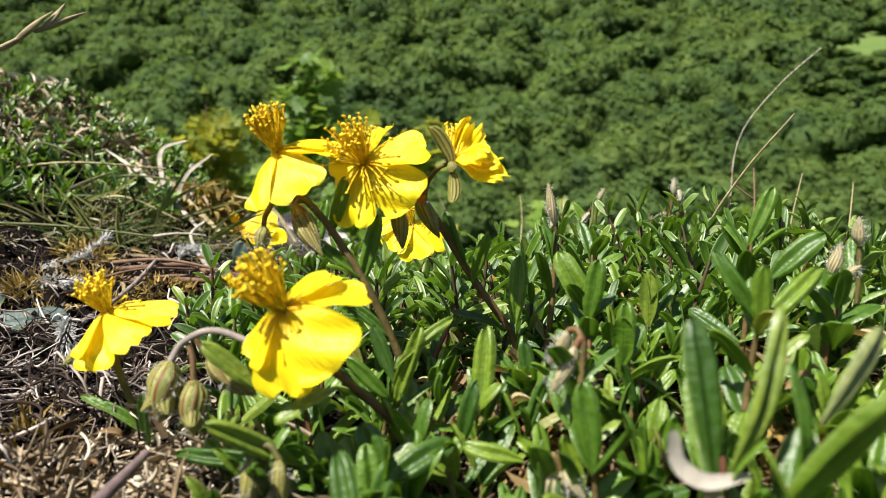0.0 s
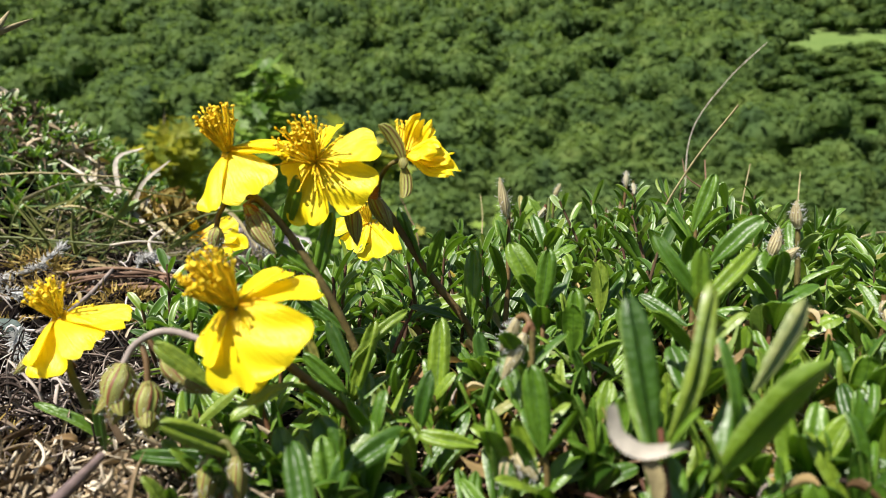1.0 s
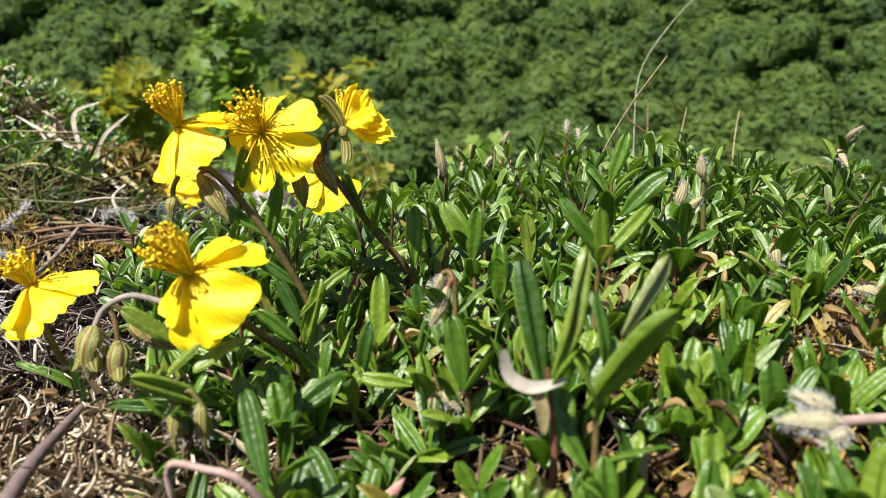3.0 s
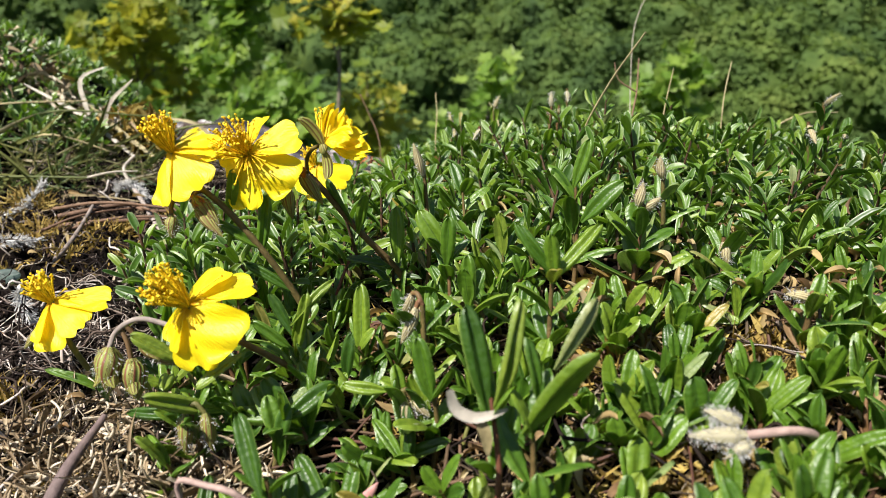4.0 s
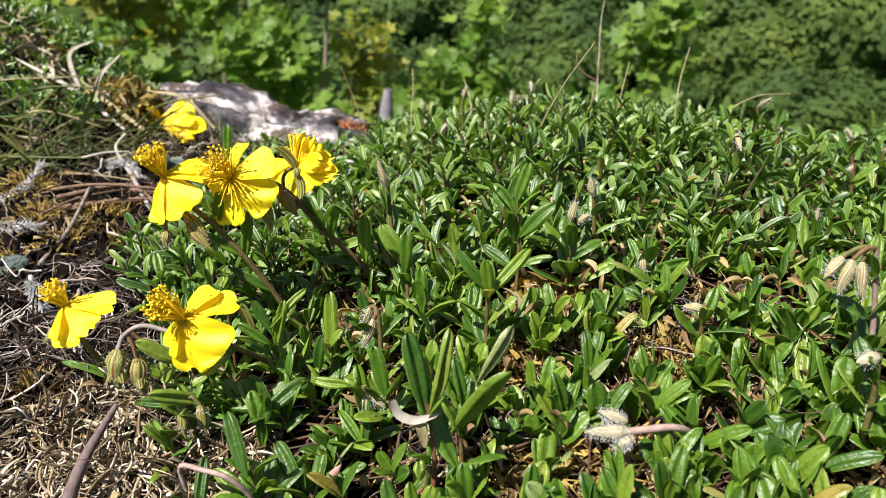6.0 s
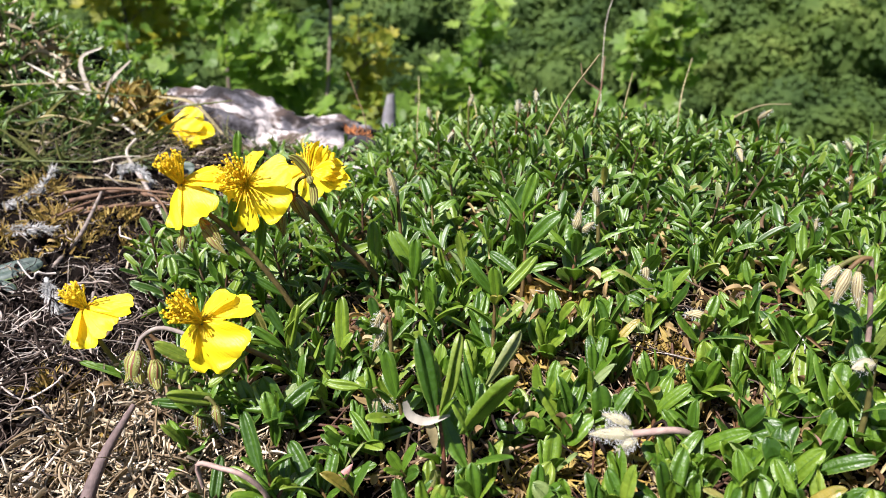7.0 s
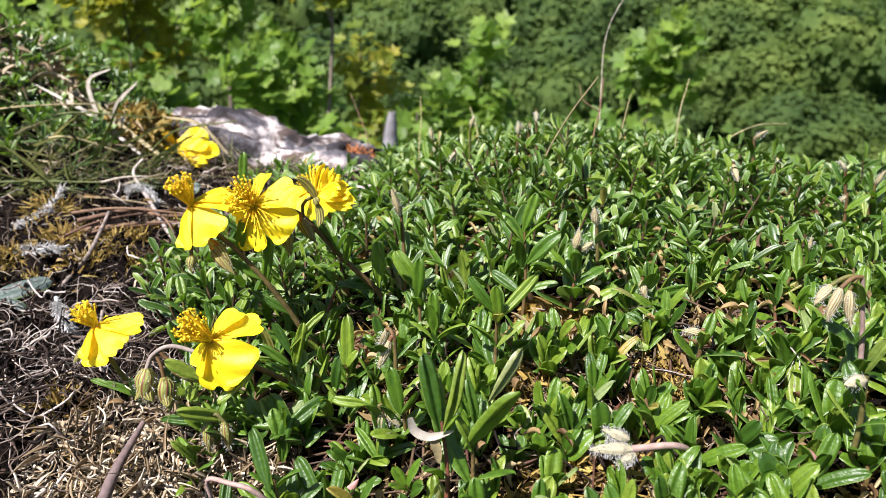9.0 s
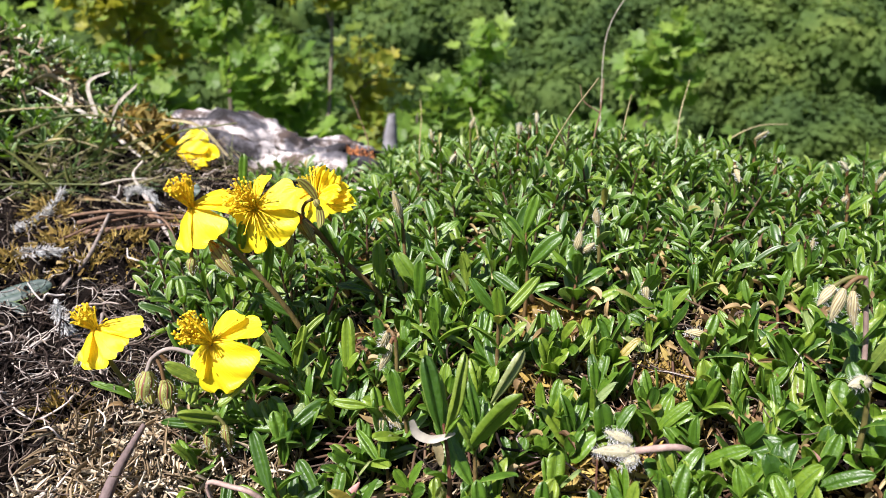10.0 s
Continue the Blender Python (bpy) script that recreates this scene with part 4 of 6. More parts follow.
def shoot(base, top, seed, pairs=4, ln=0.013, wd=0.0042, extra=(), label=None, face=(-0.2, -0.8, 0.5), wide=62):
    rng = np.random.default_rng(seed)
    a = thing("rock_rose_shoot", base, label or SHOOT_LABELS[seed % 2], "plant", "rock rose shoots")
    b, t = np.asarray(base, float), np.asarray(top, float)
    line = bend([b - (0, 0, 0.003), (b + t) / 2 + rng.normal(0, 0.0012, 3), t], 8)
    part("stem", build_mesh("stem", *tube(line, np.linspace(0.0008, 0.0004, 8), 6)), M_STEM, a)
    for p, e, hint, w in shoot_leaves(base, top, rng, pairs, ln, wd, wide):
        part("leaf", LEAVES[rng.integers(5)], M_LEAF, a, basis(p, e, hint, w))
    for k, (p, e, w) in enumerate(extra):
        leaf_on(a, p, e, w, face, k % 3)
    return a


def gz(x, y):
    return float(ground_z(x, y))


# shoots that stand out, with their largest leaves
shoot((0.0165, 0.142, gz(0.0165, 0.142)), (0.017, 0.142, 0.054), 101, 2, 0.010, 0.004, [((0.0162, 0.1408, 0.0520), (0.0156, 0.1440, 0.0722), 0.0056), ((0.0133, 0.1330, 0.0520), (0.0142, 0.1310, 0.0641), 0.004)], "rock rose shoot with one tall upright glossy leaf")
shoot((-0.001, 0.143, gz(-0.001, 0.143)), (-0.0008, 0.1415, 0.062), 102, 2, 0.009, 0.0034, [((-0.0005, 0.1420, 0.0540), (0.0031, 0.1400, 0.0712), 0.0042), ((-0.0008, 0.1400, 0.0630), (0.0084, 0.1430, 0.0742), 0.0030), ((-0.0010, 0.1415, 0.0600), (-0.0063, 0.1440, 0.0700), 0.0036), ((-0.0010, 0.1415, 0.0560), (-0.0100, 0.1400, 0.0640), 0.0036)], "thin rock rose shoot with yellowing narrow leaves")
shoot((0.0455, 0.092, gz(0.0455, 0.092)), (0.0450, 0.0925, 0.0690), 103, 2, 0.012, 0.0045, [((0.0446, 0.0930, 0.0660), (0.0410, 0.0955, 0.0850), 0.0058), ((0.0455, 0.0910, 0.0680), (0.0510, 0.0900, 0.0868), 0.0042), ((0.0453, 0.0950, 0.0640), (0.0424, 0.1020, 0.0770), 0.0055)], "tall rock rose shoot with broad upright leaves", (0.45, -0.85, 0.1))
shoot((0.052, 0.090, gz(0.052, 0.090)), (0.0520, 0.0905, 0.0670), 104, 2, 0.012, 0.005, [((0.0560, 0.0935, 0.0740), (0.0640, 0.0975, 0.0855), 0.0048), ((0.0526, 0.0895, 0.0700), (0.0519, 0.0896, 0.0813), 0.0036), ((0.0505, 0.0890, 0.0640), (0.0614, 0.0905, 0.0798), 0.0080)], "rock rose shoot with one large shining green leaf", (0.68, -0.70, 0.15))
shoot((0.060, 0.127, gz(0.060, 0.127)), (0.0598, 0.1270, 0.0820), 105, 3, 0.010, 0.0036, [((0.0600, 0.1280, 0.0790), (0.0710, 0.1330, 0.0905), 0.0042), ((0.0600, 0.1275, 0.0800), (0.0520, 0.1265, 0.0915), 0.0036), ((0.0603, 0.1270, 0.0783), (0.0590, 0.1265, 0.0900), 0.0040)], "rock rose shoot with pale shining leaf faces")
shoot((0.071, 0.168, gz(0.071, 0.168)), (0.0708, 0.1675, 0.0920), 106, 3, 0.011, 0.0040, [((0.0703, 0.1675, 0.0915), (0.0738, 0.1668, 0.1046), 0.0046), ((0.0707, 0.1560, 0.0850), (0.0790, 0.1530, 0.0962), 0.0056), ((0.0708, 0.1690, 0.0880), (0.0643, 0.1690, 0.0965), 0.0036)], "tall rock rose shoot rising above the mat")
shoot((0.037, 0.160, gz(0.037, 0.160)), (0.0370, 0.1590, 0.0760), 107, 3, 0.010, 0.0045, [((0.0366, 0.1580, 0.0721), (0.0372, 0.1560, 0.0861), 0.0052), ((0.0373, 0.1610, 0.0740), (0.0295, 0.1600, 0.0866), 0.0065)])
shoot((0.0423, 0.145, gz(0.0423, 0.145)), (0.0423, 0.1450, 0.0690), 108, 3, 0.010, 0.0042, [((0.0423, 0.1450, 0.0646), (0.0417, 0.1449, 0.0794), 0.0048)])
shoot((0.0340, 0.115, gz(0.034, 0.115)), (0.0340, 0.1148, 0.0600), 109, 2, 0.010, 0.0042, [((0.0340, 0.1145, 0.0570), (0.0310, 0.1150, 0.0705), 0.0050), ((0.0240, 0.1240, 0.0540), (0.0140, 0.1230, 0.0560), 0.0036)])
shoot((0.0045, 0.096, gz(0.0045, 0.096)), (0.0035, 0.0960, 0.0500), 110, 2, 0.009, 0.0045, [((0.0029, 0.0939, 0.0475), (-0.0025, 0.1005, 0.0612), 0.0050)], "short rock rose shoot with a blunt upright leaf")
shoot((0.0120, 0.105, gz(0.012, 0.105)), (0.0120, 0.1045, 0.0400), 111, 2, 0.009, 0.0045, [((0.0135, 0.1000, 0.0400), (0.0070, 0.1060, 0.0490), 0.0055)])
shoot((-0.0120, 0.128, gz(-0.012, 0.128)), (-0.0115, 0.1275, 0.0470), 112, 2, 0.009, 0.0040, [((-0.0132, 0.1241, 0.0488), (-0.0251, 0.1121, 0.0583), 0.0046), ((-0.0135, 0.1245, 0.0480), (-0.0360, 0.1227, 0.0491), 0.0040), ((-0.0130, 0.1240, 0.0485), (-0.0005, 0.1235, 0.0475), 0.0050)], "rock rose shoot with long leaves lying sideways")
shoot((0.0030, 0.122, gz(0.003, 0.122)), (0.0025, 0.1215, 0.0480), 113, 2, 0.010, 0.0050, [((0.0025, 0.1215, 0.0450), (-0.0032, 0.1222, 0.0577), 0.0068)])
shoot((0.0870, 0.1600, gz(0.087, 0.160)), (0.0870, 0.1600, 0.0820), 114, 4, 0.012, 0.0050)
shoot((0.0410, 0.1980, gz(0.041, 0.198)), (0.0410, 0.1980, 0.0860), 115, 4, 0.011, 0.0042)
shoot((0.0510, 0.2060, gz(0.051, 0.206)), (0.0510, 0.2060, 0.0800), 116, 4, 0.011, 0.0042)
shoot((0.0530, 0.1750, gz(0.053, 0.175)), (0.0525, 0.1745, 0.0760), 117, 4, 0.011, 0.0045)
shoot((0.1430, 0.1300, gz(0.143, 0.130)), (0.1430, 0.1300, 0.0640), 118, 4, 0.012, 0.0042, (), "broad-leaved rock rose rosette in full sun")
shoot((0.1450, 0.1080, gz(0.145, 0.108)), (0.1450, 0.1080, 0.0600), 119, 4, 0.014, 0.0050, (), "broad-leaved rock rose rosette in full sun")
shoot((0.1050, 0.1180, gz(0.105, 0.118)), (0.1045, 0.1180, 0.0480), 120, 3, 0.011, 0.0040)
shoot((0.1720, 0.1180, gz(0.172, 0.118)), (0.1720, 0.1180, 0.0640), 123, 4, 0.013, 0.0045)
shoot((0.1640, 0.1350, gz(0.164, 0.135)), (0.1640, 0.1350, 0.0660), 124, 4, 0.013, 0.0044)
shoot((0.0860, 0.1100, gz(0.086, 0.110)), (0.0860, 0.1100, 0.0480), 121, 3, 0.011, 0.0044)
shoot((0.0700, 0.1120, gz(0.070, 0.112)), (0.0700, 0.1120, 0.0520), 122, 3, 0.011, 0.0044)


shoot((-0.060, 0.302, gz(-0.060, 0.302)), (-0.0590, 0.3010, 0.0690), 125, 3, 0.010, 0.0034, [((-0.0588, 0.3010, 0.0680), (-0.0568, 0.2995, 0.0895), 0.0062)], "small rock rose shoot with one upright green leaf")


# ---- the mat ----
LEFT_Y = (0.03, 0.116, 0.160, 0.222, 0.262, 0.290, 0.330, 0.450)
LEFT_X = (0.00, -0.020, -0.040, -0.074, -0.078, -0.048, -0.020, 0.004)
BARE = ((0.083, 0.164, 0.015), (0.110, 0.128, 0.009), (0.141, 0.158, 0.014), (0.053, 0.098, 0.005), (0.086, 0.098, 0.005), (0.011, 0.112, 0.008), (0.069, 0.130, 0.005), (0.108, 0.098, 0.004), (0.076, 0.325, 0.022), (0.000, 0.250, 0.018), (0.018, 0.168, 0.011), (0.030, 0.132, 0.009), (0.16, 0.24, 0.012), (0.060, 0.235, 0.012), (0.030, 0.29, 0.012), (0.10, 0.255, 0.012), (0.13, 0.33, 0.015), (0.20, 0.28, 0.014), (0.045, 0.36, 0.015), (0.055, 0.195, 0.009), (0.12, 0.185, 0.010), (0.002, 0.328, 0.014))


def mat_top(x, y):
    """Height that the leaf tips reach."""
    return 0.044 + 0.020 * sm(0.095, 0.150, y) + 0.013 * sm(0.150, 0.195, y) + 0.008 * sm(0.02, 0.10, x) + 0.013 * sm(0.17, 0.25, y) * sm(-0.02, 0.06, x) - 0.018 * sm(0.31, 0.42, y) - 0.015 * sm(0.14, 0.26, x) - 0.010 * (1 - sm(-0.08, 0.0, x)) + 0.0035 * sm(0.18, 0.26, y) * np.sin(47 * x + 21 * y) * np.sin(39 * y - 18 * x + 1) - 0.007 * (1 - sm(0.0, 0.07, x)) * sm(0.28, 0.38, y)


rng = np.random.default_rng(21)
near_spots, far_spots = [], []
y = 0.070
while y < 0.60:
    step = 0.0078 if y < 0.2 else 0.0068
    for x in np.arange(-0.10, 0.55, step):
        px, py = x + rng.uniform(-0.5, 0.5) * step, y + rng.uniform(-0.5, 0.5) * step
        if px < np.interp(py, LEFT_Y, LEFT_X) + rng.normal(0, 0.006) or py > edge_of(px) + 0.03:
            continue
        if py < 0.085 and px < 0.035 or py < 0.095 and px < -0.01 or px > 0.15 + 1.0 * py:
            continue
        if any((px - a) ** 2 + (py - b) ** 2 < (r * rng.uniform(0.9, 1.35)) ** 2 for a, b, r in BARE) and rng.uniform() < 0.9:
            continue
        if rng.uniform() < (0.10 if y < 0.2 else 0.22) + 0.42 * (np.sin(95 * px + 2 + np.sin(60 * py)) * np.sin(88 * py + 1 + np.sin(71 * px)) > (0.40 if y < 0.2 else 0.22)):
            continue
        g, t = gz(px, py), float(mat_top(px, py)) * 1.0
        h = max(0.008, (t - g) * (rng.uniform(0.30, 1.06) if rng.uniform() < 0.93 else rng.uniform(1.10, 1.28)) - 0.004)
        tilt = rng.normal(0, 0.22, 2) + (-0.05, -0.08)
        top = (px + tilt[0] * h, py + tilt[1] * h, g + h)
        (near_spots if py < 0.185 and px < 0.185 else far_spots).append(((px, py, g), top))
    y += step

shoot_seed = 300
for b, t in near_spots:
    shoot_seed += 1
    r = random.Random(shoot_seed)
    if b[1] < 0.138 and b[0] > 0.04:
        shoot(b, t, shoot_seed, r.choice((2, 3, 3)), r.uniform(0.0085, 0.0128), r.uniform(0.0030, 0.0043), wide=48)
    else:
        shoot(b, t, shoot_seed, r.choice((2, 3, 3, 4)), r.uniform(0.0085, 0.0130), r.uniform(0.0025, 0.0037))

rng = np.random.default_rng(33)
mat_leaves, mat_stems = [], Bag()
for b, t in far_spots:
    mat_leaves += shoot_leaves(b, t, rng, int(rng.integers(4, 7)), rng.uniform(0.0080, 0.0125), rng.uniform(0.0018, 0.0027), 76)
    mat_stems.add(*tube([np.array(b) - (0, 0, 0.002), (np.array(b) + t) / 2 + rng.normal(0, 0.001, 3), t], [0.0008, 0.0006, 0.0004], 4))
pick = rng.integers(4, size=len(mat_leaves))
bag = Bag()
for k in range(4):
    rows = [r for r, s in zip(mat_leaves, pick) if s == k]
    base, tip, hint = (np.array([r[i] for r in rows]) for i in range(3))
    bag.add(*spread(SMALL_LEAVES[k], base, tip - base, hint, np.linalg.norm(tip - base, axis=1), np.array([r[3] for r in rows])))
solid("rock_rose_mat", bag.mesh("rock_rose_mat"), M_LEAF_MAT, "low dense mat of small glossy green rock rose leaves", "plant", kind="stuff")
solid("mat_stems", mat_stems.mesh("mat_stems"), M_STEM_MAT, "thin reddish stems of the low leafy mat", "stems", kind="stuff")


# ---- rock ----
def boulder(name, at, size, seed, label, detail=5, tilt=0.0):
    bm = bmesh.new()
    bmesh.ops.create_icosphere(bm, subdivisions=detail, radius=1)
    off = Vector((seed * 3.1, seed * 1.7, seed * 0.9))
    for v in bm.verts:
        n = v.co.normalized()
        r = 1 + 0.42 * noise.noise(n * 1.6 + off) + 0.26 * noise.noise(n * 3.6 + off) + 0.19 * noise.noise(n * 8 + off) + 0.11 * noise.noise(n * 17 + off) + 0.05 * noise.noise(n * 41 + off)
        c = Vector((max(-0.8, min(0.8, n.x * 1.15)), max(-0.8, min(0.8, n.y * 1.15)), max(-0.9, min(0.9, n.z * 1.1)))) * r
        v.co = Vector((c.x * size[0], c.y * size[1], c.z * size[2] - tilt * max(0.0, c.x + 0.3))) + Vector(at)
    me = bpy.data.meshes.new(name)
    bm.to_mesh(me)
    bm.free()
    me.polygons.foreach_set("use_smooth", np.full(len(me.polygons), True))
    return solid(name, me, M_ROCK, label, "rock")


boulder("rock", (-0.126, 0.620, 0.000), (0.106, 0.085, 0.052), 2, "pale weathered limestone rock with dark pits and lichen", 5, 0.020)
boulder("stone", (0.001, 0.340, 0.052), (0.011, 0.008, 0.011), 4, "small white stone half buried in the soil", 4)
boulder("stone", (-0.075, 0.520, 0.026), (0.045, 0.025, 0.020), 6, "pale limestone stone beside the larger rock", 4)


# ---- grass ----
BLADE = blade_shape(3, 8, grass_profile, 0.5, 0.0, 0.45, aspect=0.04)
STIFF = blade_shape(3, 6, grass_profile, 0.5, 0.0, 0.1, aspect=0.1)
CURLED = blade_shape(3, 10, grass_profile, 0.5, 0.0, 0.9, aspect=0.04)


def tuft(name, centre, radius, count, length, width, seed, label, dry=False, shapes=(BLADE, STIFF, CURLED), out=0.6):
    rng = np.random.default_rng(seed)
    bag = Bag()
    for shape in shapes:
        n = count // len(shapes)
        a, r = rng.uniform(0, 6.28, n), radius * np.sqrt(rng.uniform(0, 1, n))
        x, y = centre[0] + r * np.cos(a), centre[1] + r * np.sin(a)
        base = np.stack([x, y, ground_z(x, y) - 0.002], 1)
        d = np.stack([np.cos(a) * out, np.sin(a) * out, np.ones(n)], 1) + rng.normal(0, 0.55, (n, 3)) * (1, 1, 0.35)
        d[:, 2] = np.abs(d[:, 2]) + 0.1
        bag.add(*spread(shape, base, d, rng.normal(0, 0.6, (n, 3)) + (0, 0, 1), length * rng.uniform(0.5, 1.25, n), width * rng.uniform(0.6, 1.3, n)))
    return solid(name, bag.mesh(name), M_STRAW if dry else M_GRASS, label, "grass", "grass tufts", "stuff")


SLIVER = blade_shape(3, 5, grass_profile, 0.6, 0.0, 0.3, aspect=0.1)
CURL = blade_shape(5, 8, leaf_profile, 0.9, 0.0, 0.8, aspect=0.4)


def litter(name, boxes, shape, length, width, mat, seed, label, lift=0.004, flat=0.35, smooth=True):
    """Loose slivers strewn over patches of the soil: (x, y, radius, count)."""
    rng = np.random.default_rng(seed)
    xs, ys = [], []
    for x, y, r, n in boxes:
        a, q = rng.uniform(0, 6.28, n), r * np.sqrt(rng.uniform(0, 1, n))
        xs.append(x + q * np.cos(a))
        ys.append(y + q * np.sin(a))
    x, y = np.concatenate(xs), np.concatenate(ys)
    n = len(x)
    base = np.stack([x, y, ground_z(x, y) + rng.uniform(-0.0005, lift, n)], 1)
    d = rng.normal(size=(n, 3)) * (1, 1, flat)
    ln = length * rng.uniform(0.4, 1.3, n)
    return solid(name, build_mesh(name, *spread(shape, base, d, rng.normal(0, 0.5, (n, 3)) + (0, 0, 1), ln, width * rng.uniform(0.4, 1.4, n)), smooth), mat, label, "litter", kind="stuff")


TUFT = "tangled tuft of green and straw-coloured grass"
tuft("grass_tuft", (-0.235, 0.440), 0.05, 110, 0.026, 0.0011, 1, TUFT, out=1.2)
tuft("grass_tuft", (-0.300, 0.480), 0.07, 150, 0.026, 0.0012, 2, TUFT, out=1.2)
tuft("grass_tuft", (-0.195, 0.450), 0.035, 130, 0.024, 0.0010, 3, TUFT, out=1.3)
tuft("grass_tuft", (-0.380, 0.560), 0.10, 160, 0.024, 0.0012, 4, TUFT, out=1.2)
tuft("grass_tuft", (-0.220, 0.380), 0.03, 110, 0.030, 0.0014, 5, "low tuft of fine green and dry grass", out=1.3)
tuft("grass_tuft", (-0.400, 0.42), 0.08, 130, 0.026, 0.0010, 7, TUFT, out=1.2)
tuft("grass_tuft", (-0.185, 0.520), 0.03, 90, 0.024, 0.0013, 8, "low tuft of dry grass by the rock", True, out=1.2)
tuft("grass_tuft", (-0.165, 0.400), 0.030, 120, 0.026, 0.0009, 9, "flattened tuft of fine green and dry grass", out=1.6)
tuft("grass_tuft", (-0.215, 0.375), 0.035, 140, 0.028, 0.0009, 10, "flattened tuft of fine green and dry grass", out=1.6)
tuft("grass_tuft", (-0.125, 0.425), 0.030, 100, 0.024, 0.0008, 11, "flattened tuft of dry grass", True, out=1.8)
tuft("grass_tuft", (-0.090, 0.470), 0.030, 130, 0.024, 0.0009, 12, "low tuft of fine green grass before the rock", out=1.2)
tuft("grass_tuft", (-0.185, 0.500), 0.030, 110, 0.026, 0.0009, 13, "flattened tuft of fine green and dry grass", out=1.4)
tuft("grass_tuft", (-0.200, 0.435), 0.030, 26, 0.040, 0.0020, 14, "tuft of broad pale dry grass blades", True, out=1.4)
tuft("grass_tuft", (-0.250, 0.445), 0.050, 26, 0.036, 0.0020, 15, "tuft of broad pale dry grass blades", True, out=1.4)
tuft("grass_tuft", (-0.180, 0.470), 0.030, 130, 0.032, 0.0010, 17, "flattened tuft of fine dry grass", True, out=1.6)
tuft("grass_tuft", (-0.195, 0.400), 0.040, 90, 0.050, 0.0015, 18, "tuft of long arching green grass blades", out=1.8)
tuft("grass_tuft", (-0.270, 0.410), 0.050, 70, 0.046, 0.0015, 19, "tuft of long arching green grass blades", out=1.8)


def cushion(name, centre, size, count, shape, length, width, mat, seed, label, category="litter", ruffle=0.6):
    """A rounded clump of small curled pieces that stand out from its surface."""
    rng = np.random.default_rng(seed)
    n = rng.normal(size=(count, 3))
    n[:, 2] = np.abs(n[:, 2]) * 0.9 - 0.15
    n /= np.linalg.norm(n, axis=1)[:, None]
    base = np.asarray(centre) + n * np.asarray(size) * rng.uniform(0.55, 1.0, (count, 1))
    d = n + rng.normal(0, ruffle, (count, 3))
    return solid(name, build_mesh(name, *spread(shape, base, d, rng.normal(0, 0.8, (count, 3)) + (0, -0.3, 0.5), length * rng.uniform(0.5, 1.3, count), width * rng.uniform(0.6, 1.3, count))), mat, label, category, kind="stuff")


cushion("dry_cushion", (-0.178, 0.462, 0.066), (0.024, 0.022, 0.020), 420, CURL, 0.0085, 0.0024, M_MOSS, 61, "golden brown cushion of dried curled leaves", "moss")
cushion("dry_cushion", (-0.262, 0.500, 0.098), (0.028, 0.028, 0.016), 200, CURL, 0.0080, 0.0020, M_MOSS, 62, "ochre cushion of dried rosettes on the hummock", "moss")
for k, pts in enumerate(([(-0.245, 0.420, 0.075), (-0.205, 0.415, 0.090), (-0.150, 0.425, 0.086)], [(-0.300, 0.400, 0.080), (-0.240, 0.405, 0.094), (-0.185, 0.420, 0.096)], [(-0.165, 0.440, 0.058), (-0.140, 0.436, 0.076), (-0.100, 0.440, 0.082)], [(-0.235, 0.400, 0.066), (-0.200, 0.398, 0.078), (-0.165, 0.405, 0.066)], [(-0.270, 0.410, 0.085), (-0.256, 0.405, 0.104), (-0.225, 0.400, 0.098)])):
    line = bend(pts, 14)
    solid("dry_grass", build_mesh("dry_grass", *tube(line, np.linspace(0.0011, 0.0004, 14), 4)), M_STALK if k % 2 else M_GRASS, "long arching dry grass blade over the hummock", "grass", "dry grass blades")

# leafy plants growing through the grass hummock
rng = np.random.default_rng(8)
bag = Bag()
rows = []
for k in range(1000):
    q, r = rng.uniform(0, 6.28), 0.17 * np.sqrt(rng.uniform())
    x, y = (-0.335 + r * np.cos(q), 0.50 + r * np.sin(q)) if k < 984 else (-0.050 + 0.2 * r * np.cos(q), 0.42 + 0.3 * r * np.sin(q))
    g = gz(x, y)
    rows += shoot_leaves((x, y, g), (x + rng.normal(0, 0.006), y - 0.004, g + rng.uniform(0.006, 0.018)), rng, 3, 0.0105, 0.0029, 72)
base, tip, hint = (np.array([r[i] for r in rows]) for i in range(3))
bag.add(*spread(SMALL_LEAVES[0], base, tip - base, hint, np.linalg.norm(tip - base, axis=1), np.array([r[3] for r in rows])))
litter("dry_rosettes", [(-0.255, 0.455, 0.05, 220), (-0.31, 0.47, 0.07, 420), (-0.205, 0.46, 0.035, 140)], CURL, 0.009, 0.0018, M_HEAP, 46, "dried ochre rosettes in the grass hummock", 0.022, 1.2)
solid("hummock_plants", bag.mesh("hummock_plants"), M_LEAF_MAT, "small green leafy plants among the grass hummock", "plant", kind="stuff")


def strand(name, points, r0, r1, mat, label, category, group="", sides=6, n=18):
    line = bend(points, n)
    return solid(name, build_mesh(name, *tube(line, np.linspace(r0, r1, n), sides)), mat, label, category, group)


def ribbon(name, points, width, mat, label, category, group=""):
    """A flat, tapering, bent blade."""
    p = bend(points, 16)
    d = np.gradient(p, axis=0)
    s = np.cross(d, (0.15, -0.9, 0.4))
    s /= np.linalg.norm(s, axis=1)[:, None]
    w = width * np.sin(np.pi * (0.12 + 0.86 * np.linspace(0, 1, 16))) ** 0.6
    up = np.cross(s, d)
    up /= np.linalg.norm(up, axis=1)[:, None]
    v = np.stack([p - s * w[:, None] / 2, p - up * w[:, None] * 0.15, p + s * w[:, None] / 2], 1).reshape(-1, 3)
    return solid(name, build_mesh(name, v, grid_faces(3, 16)), mat, label, category, group)


